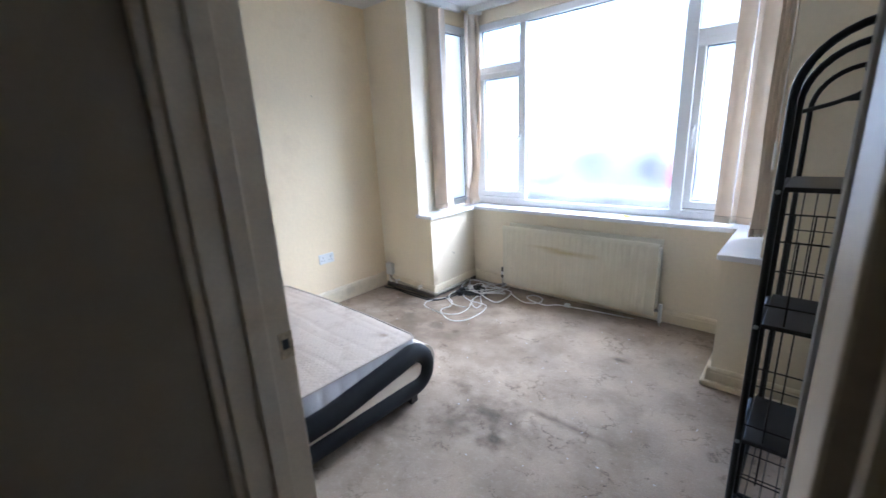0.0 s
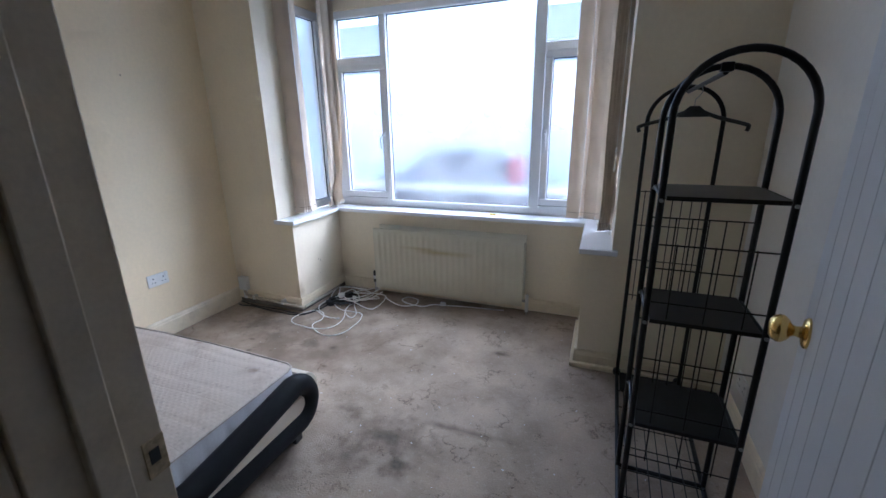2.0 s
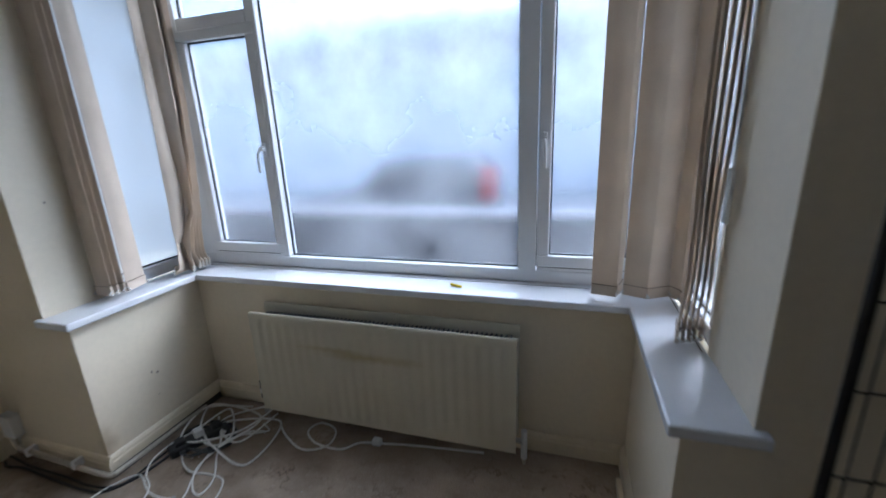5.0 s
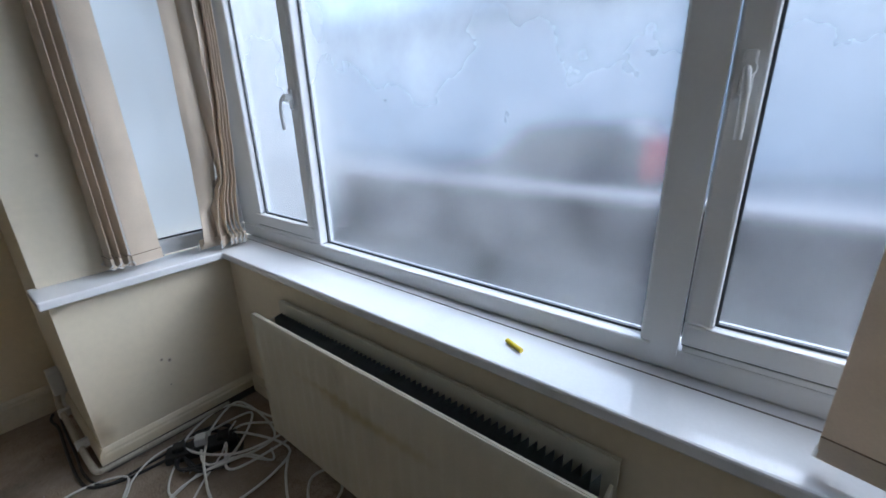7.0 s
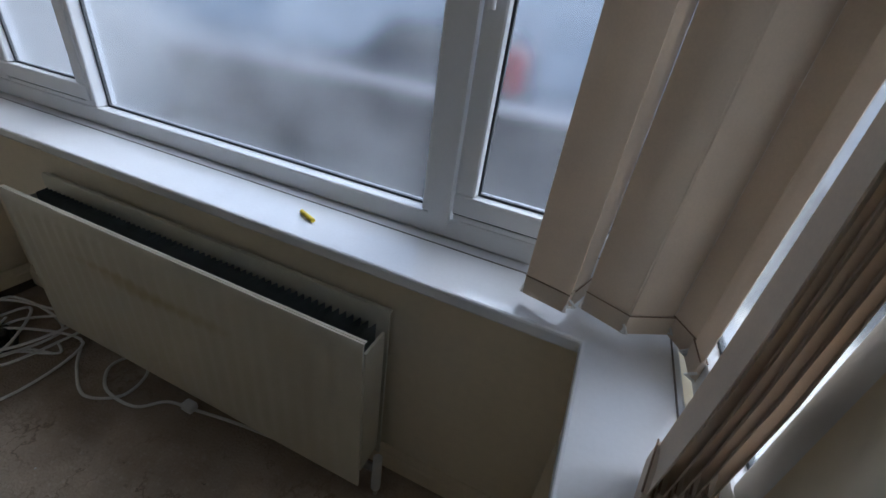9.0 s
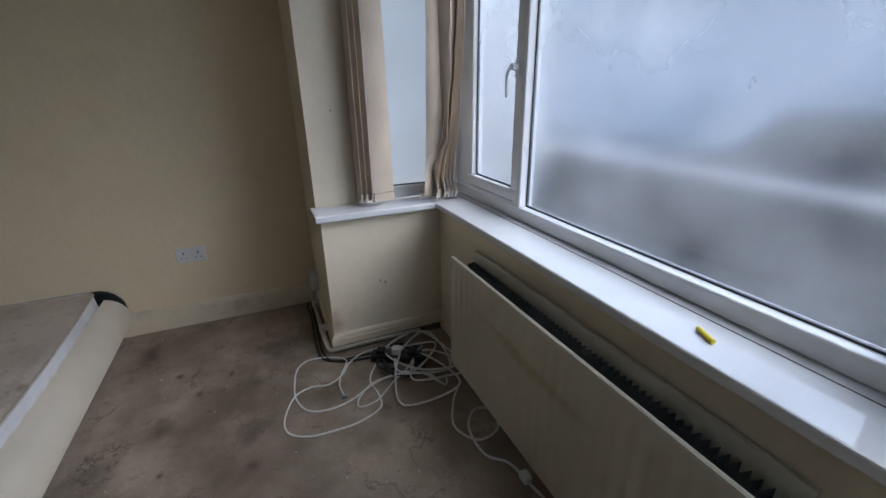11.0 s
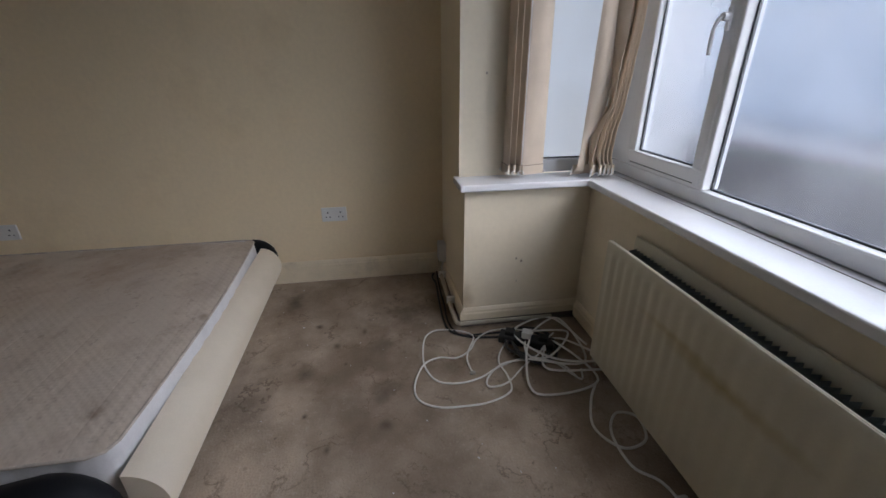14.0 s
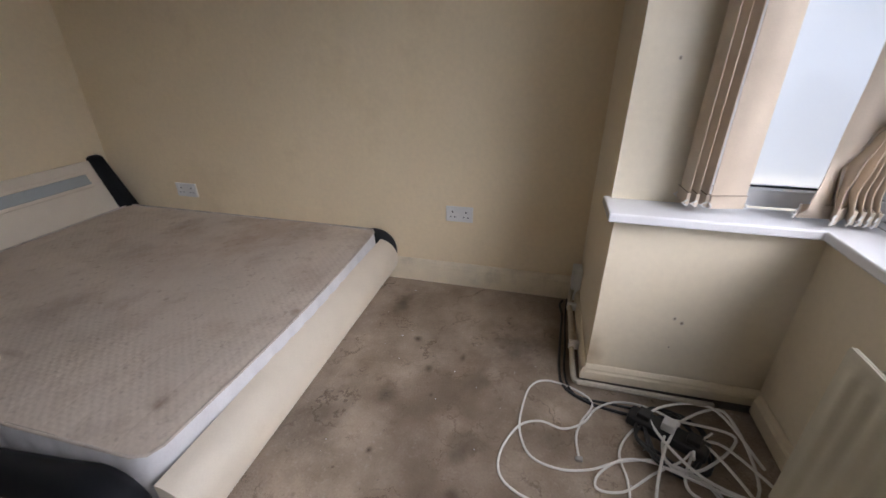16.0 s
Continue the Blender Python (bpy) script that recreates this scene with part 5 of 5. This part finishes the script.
# broad dirt towards the bay; darker strips along the return and below the radiator
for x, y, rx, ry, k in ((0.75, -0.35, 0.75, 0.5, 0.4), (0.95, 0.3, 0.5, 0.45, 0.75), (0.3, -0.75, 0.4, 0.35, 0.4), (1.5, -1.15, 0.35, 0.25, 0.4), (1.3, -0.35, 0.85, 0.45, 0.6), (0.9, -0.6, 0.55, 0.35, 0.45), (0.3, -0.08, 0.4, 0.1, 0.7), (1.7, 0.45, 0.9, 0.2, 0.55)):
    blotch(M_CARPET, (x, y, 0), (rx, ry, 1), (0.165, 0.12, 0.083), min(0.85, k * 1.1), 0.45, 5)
BROWN, DIM = (0.22, 0.14, 0.09), (0.42, 0.31, 0.23)
for x, y, rx, ry, c, k in ((0.25, -1.66, 0.3, 0.3, DIM, 0.6), (0.6, -1.85, 0.35, 0.3, DIM, 0.55), (1.14, -1.95, 0.13, 0.1, BROWN, 0.45), (1.04, -1.78, 0.09, 0.07, BROWN, 0.4), (0.9, -1.09, 0.03, 0.02, BROWN, 0.8),
                           (1.4, -1.2, 0.03, 0.022, BROWN, 0.8), (1.34, -1.84, 0.02, 0.08, BROWN, 0.6), (0.66, -1.15, 0.15, 0.1, BROWN, 0.3), (1.19, -1.62, 0.14, 0.1, BROWN, 0.3), (1.36, -1.21, 0.06, 0.05, BROWN, 0.3)):
    blotch(M_MATT, (x, y, 0.34), (rx * 1.1, ry * 1.1, 1), c, k * 0.8, 0.6, 10)
speckle(M_MATT, 6, 0.54, 0.74, (0.34, 0.25, 0.18), 0.45)
tidemark(M_MATT, 3.0, 0.012, (0.36, 0.25, 0.17), 0.25)
speckle(M_MATT, 30, 0.6, 0.7, (0.26, 0.2, 0.16), 0.35)
for c, r in (((0, -0.6, 1.76), 0.007), ((LX0, 0.262, 0.365), 0.007), ((LX0, 0.288, 0.35), 0.008), ((LX0, 0.27, 0.24), 0.004), ((UX0, 0.12, 1.2), 0.006)):
    blotch(M_WALL if c[0] == 0 else M_BAY, c, (r, r, r * 1.3), (0.12, 0.07, 0.04), 0.9, 0.05, 60)
for c, r, k in (((0, -1.25, 1.6), (0.1, 0.05, 0.5), 0.1), ((LX0 + 0.005, 0.01, 0.17), (0.05, 0.05, 0.1), 0.7), ((0.05, 0, 0.2), (0.14, 0.1, 0.16), 0.5), ((0.65, 0.6, 0.15), (0.1, 0.1, 0.14), 0.4)):
    blotch(M_WALL if c[0] == 0 else M_BAY, c, r, (0.42, 0.32, 0.18), k, 0.3, 14)
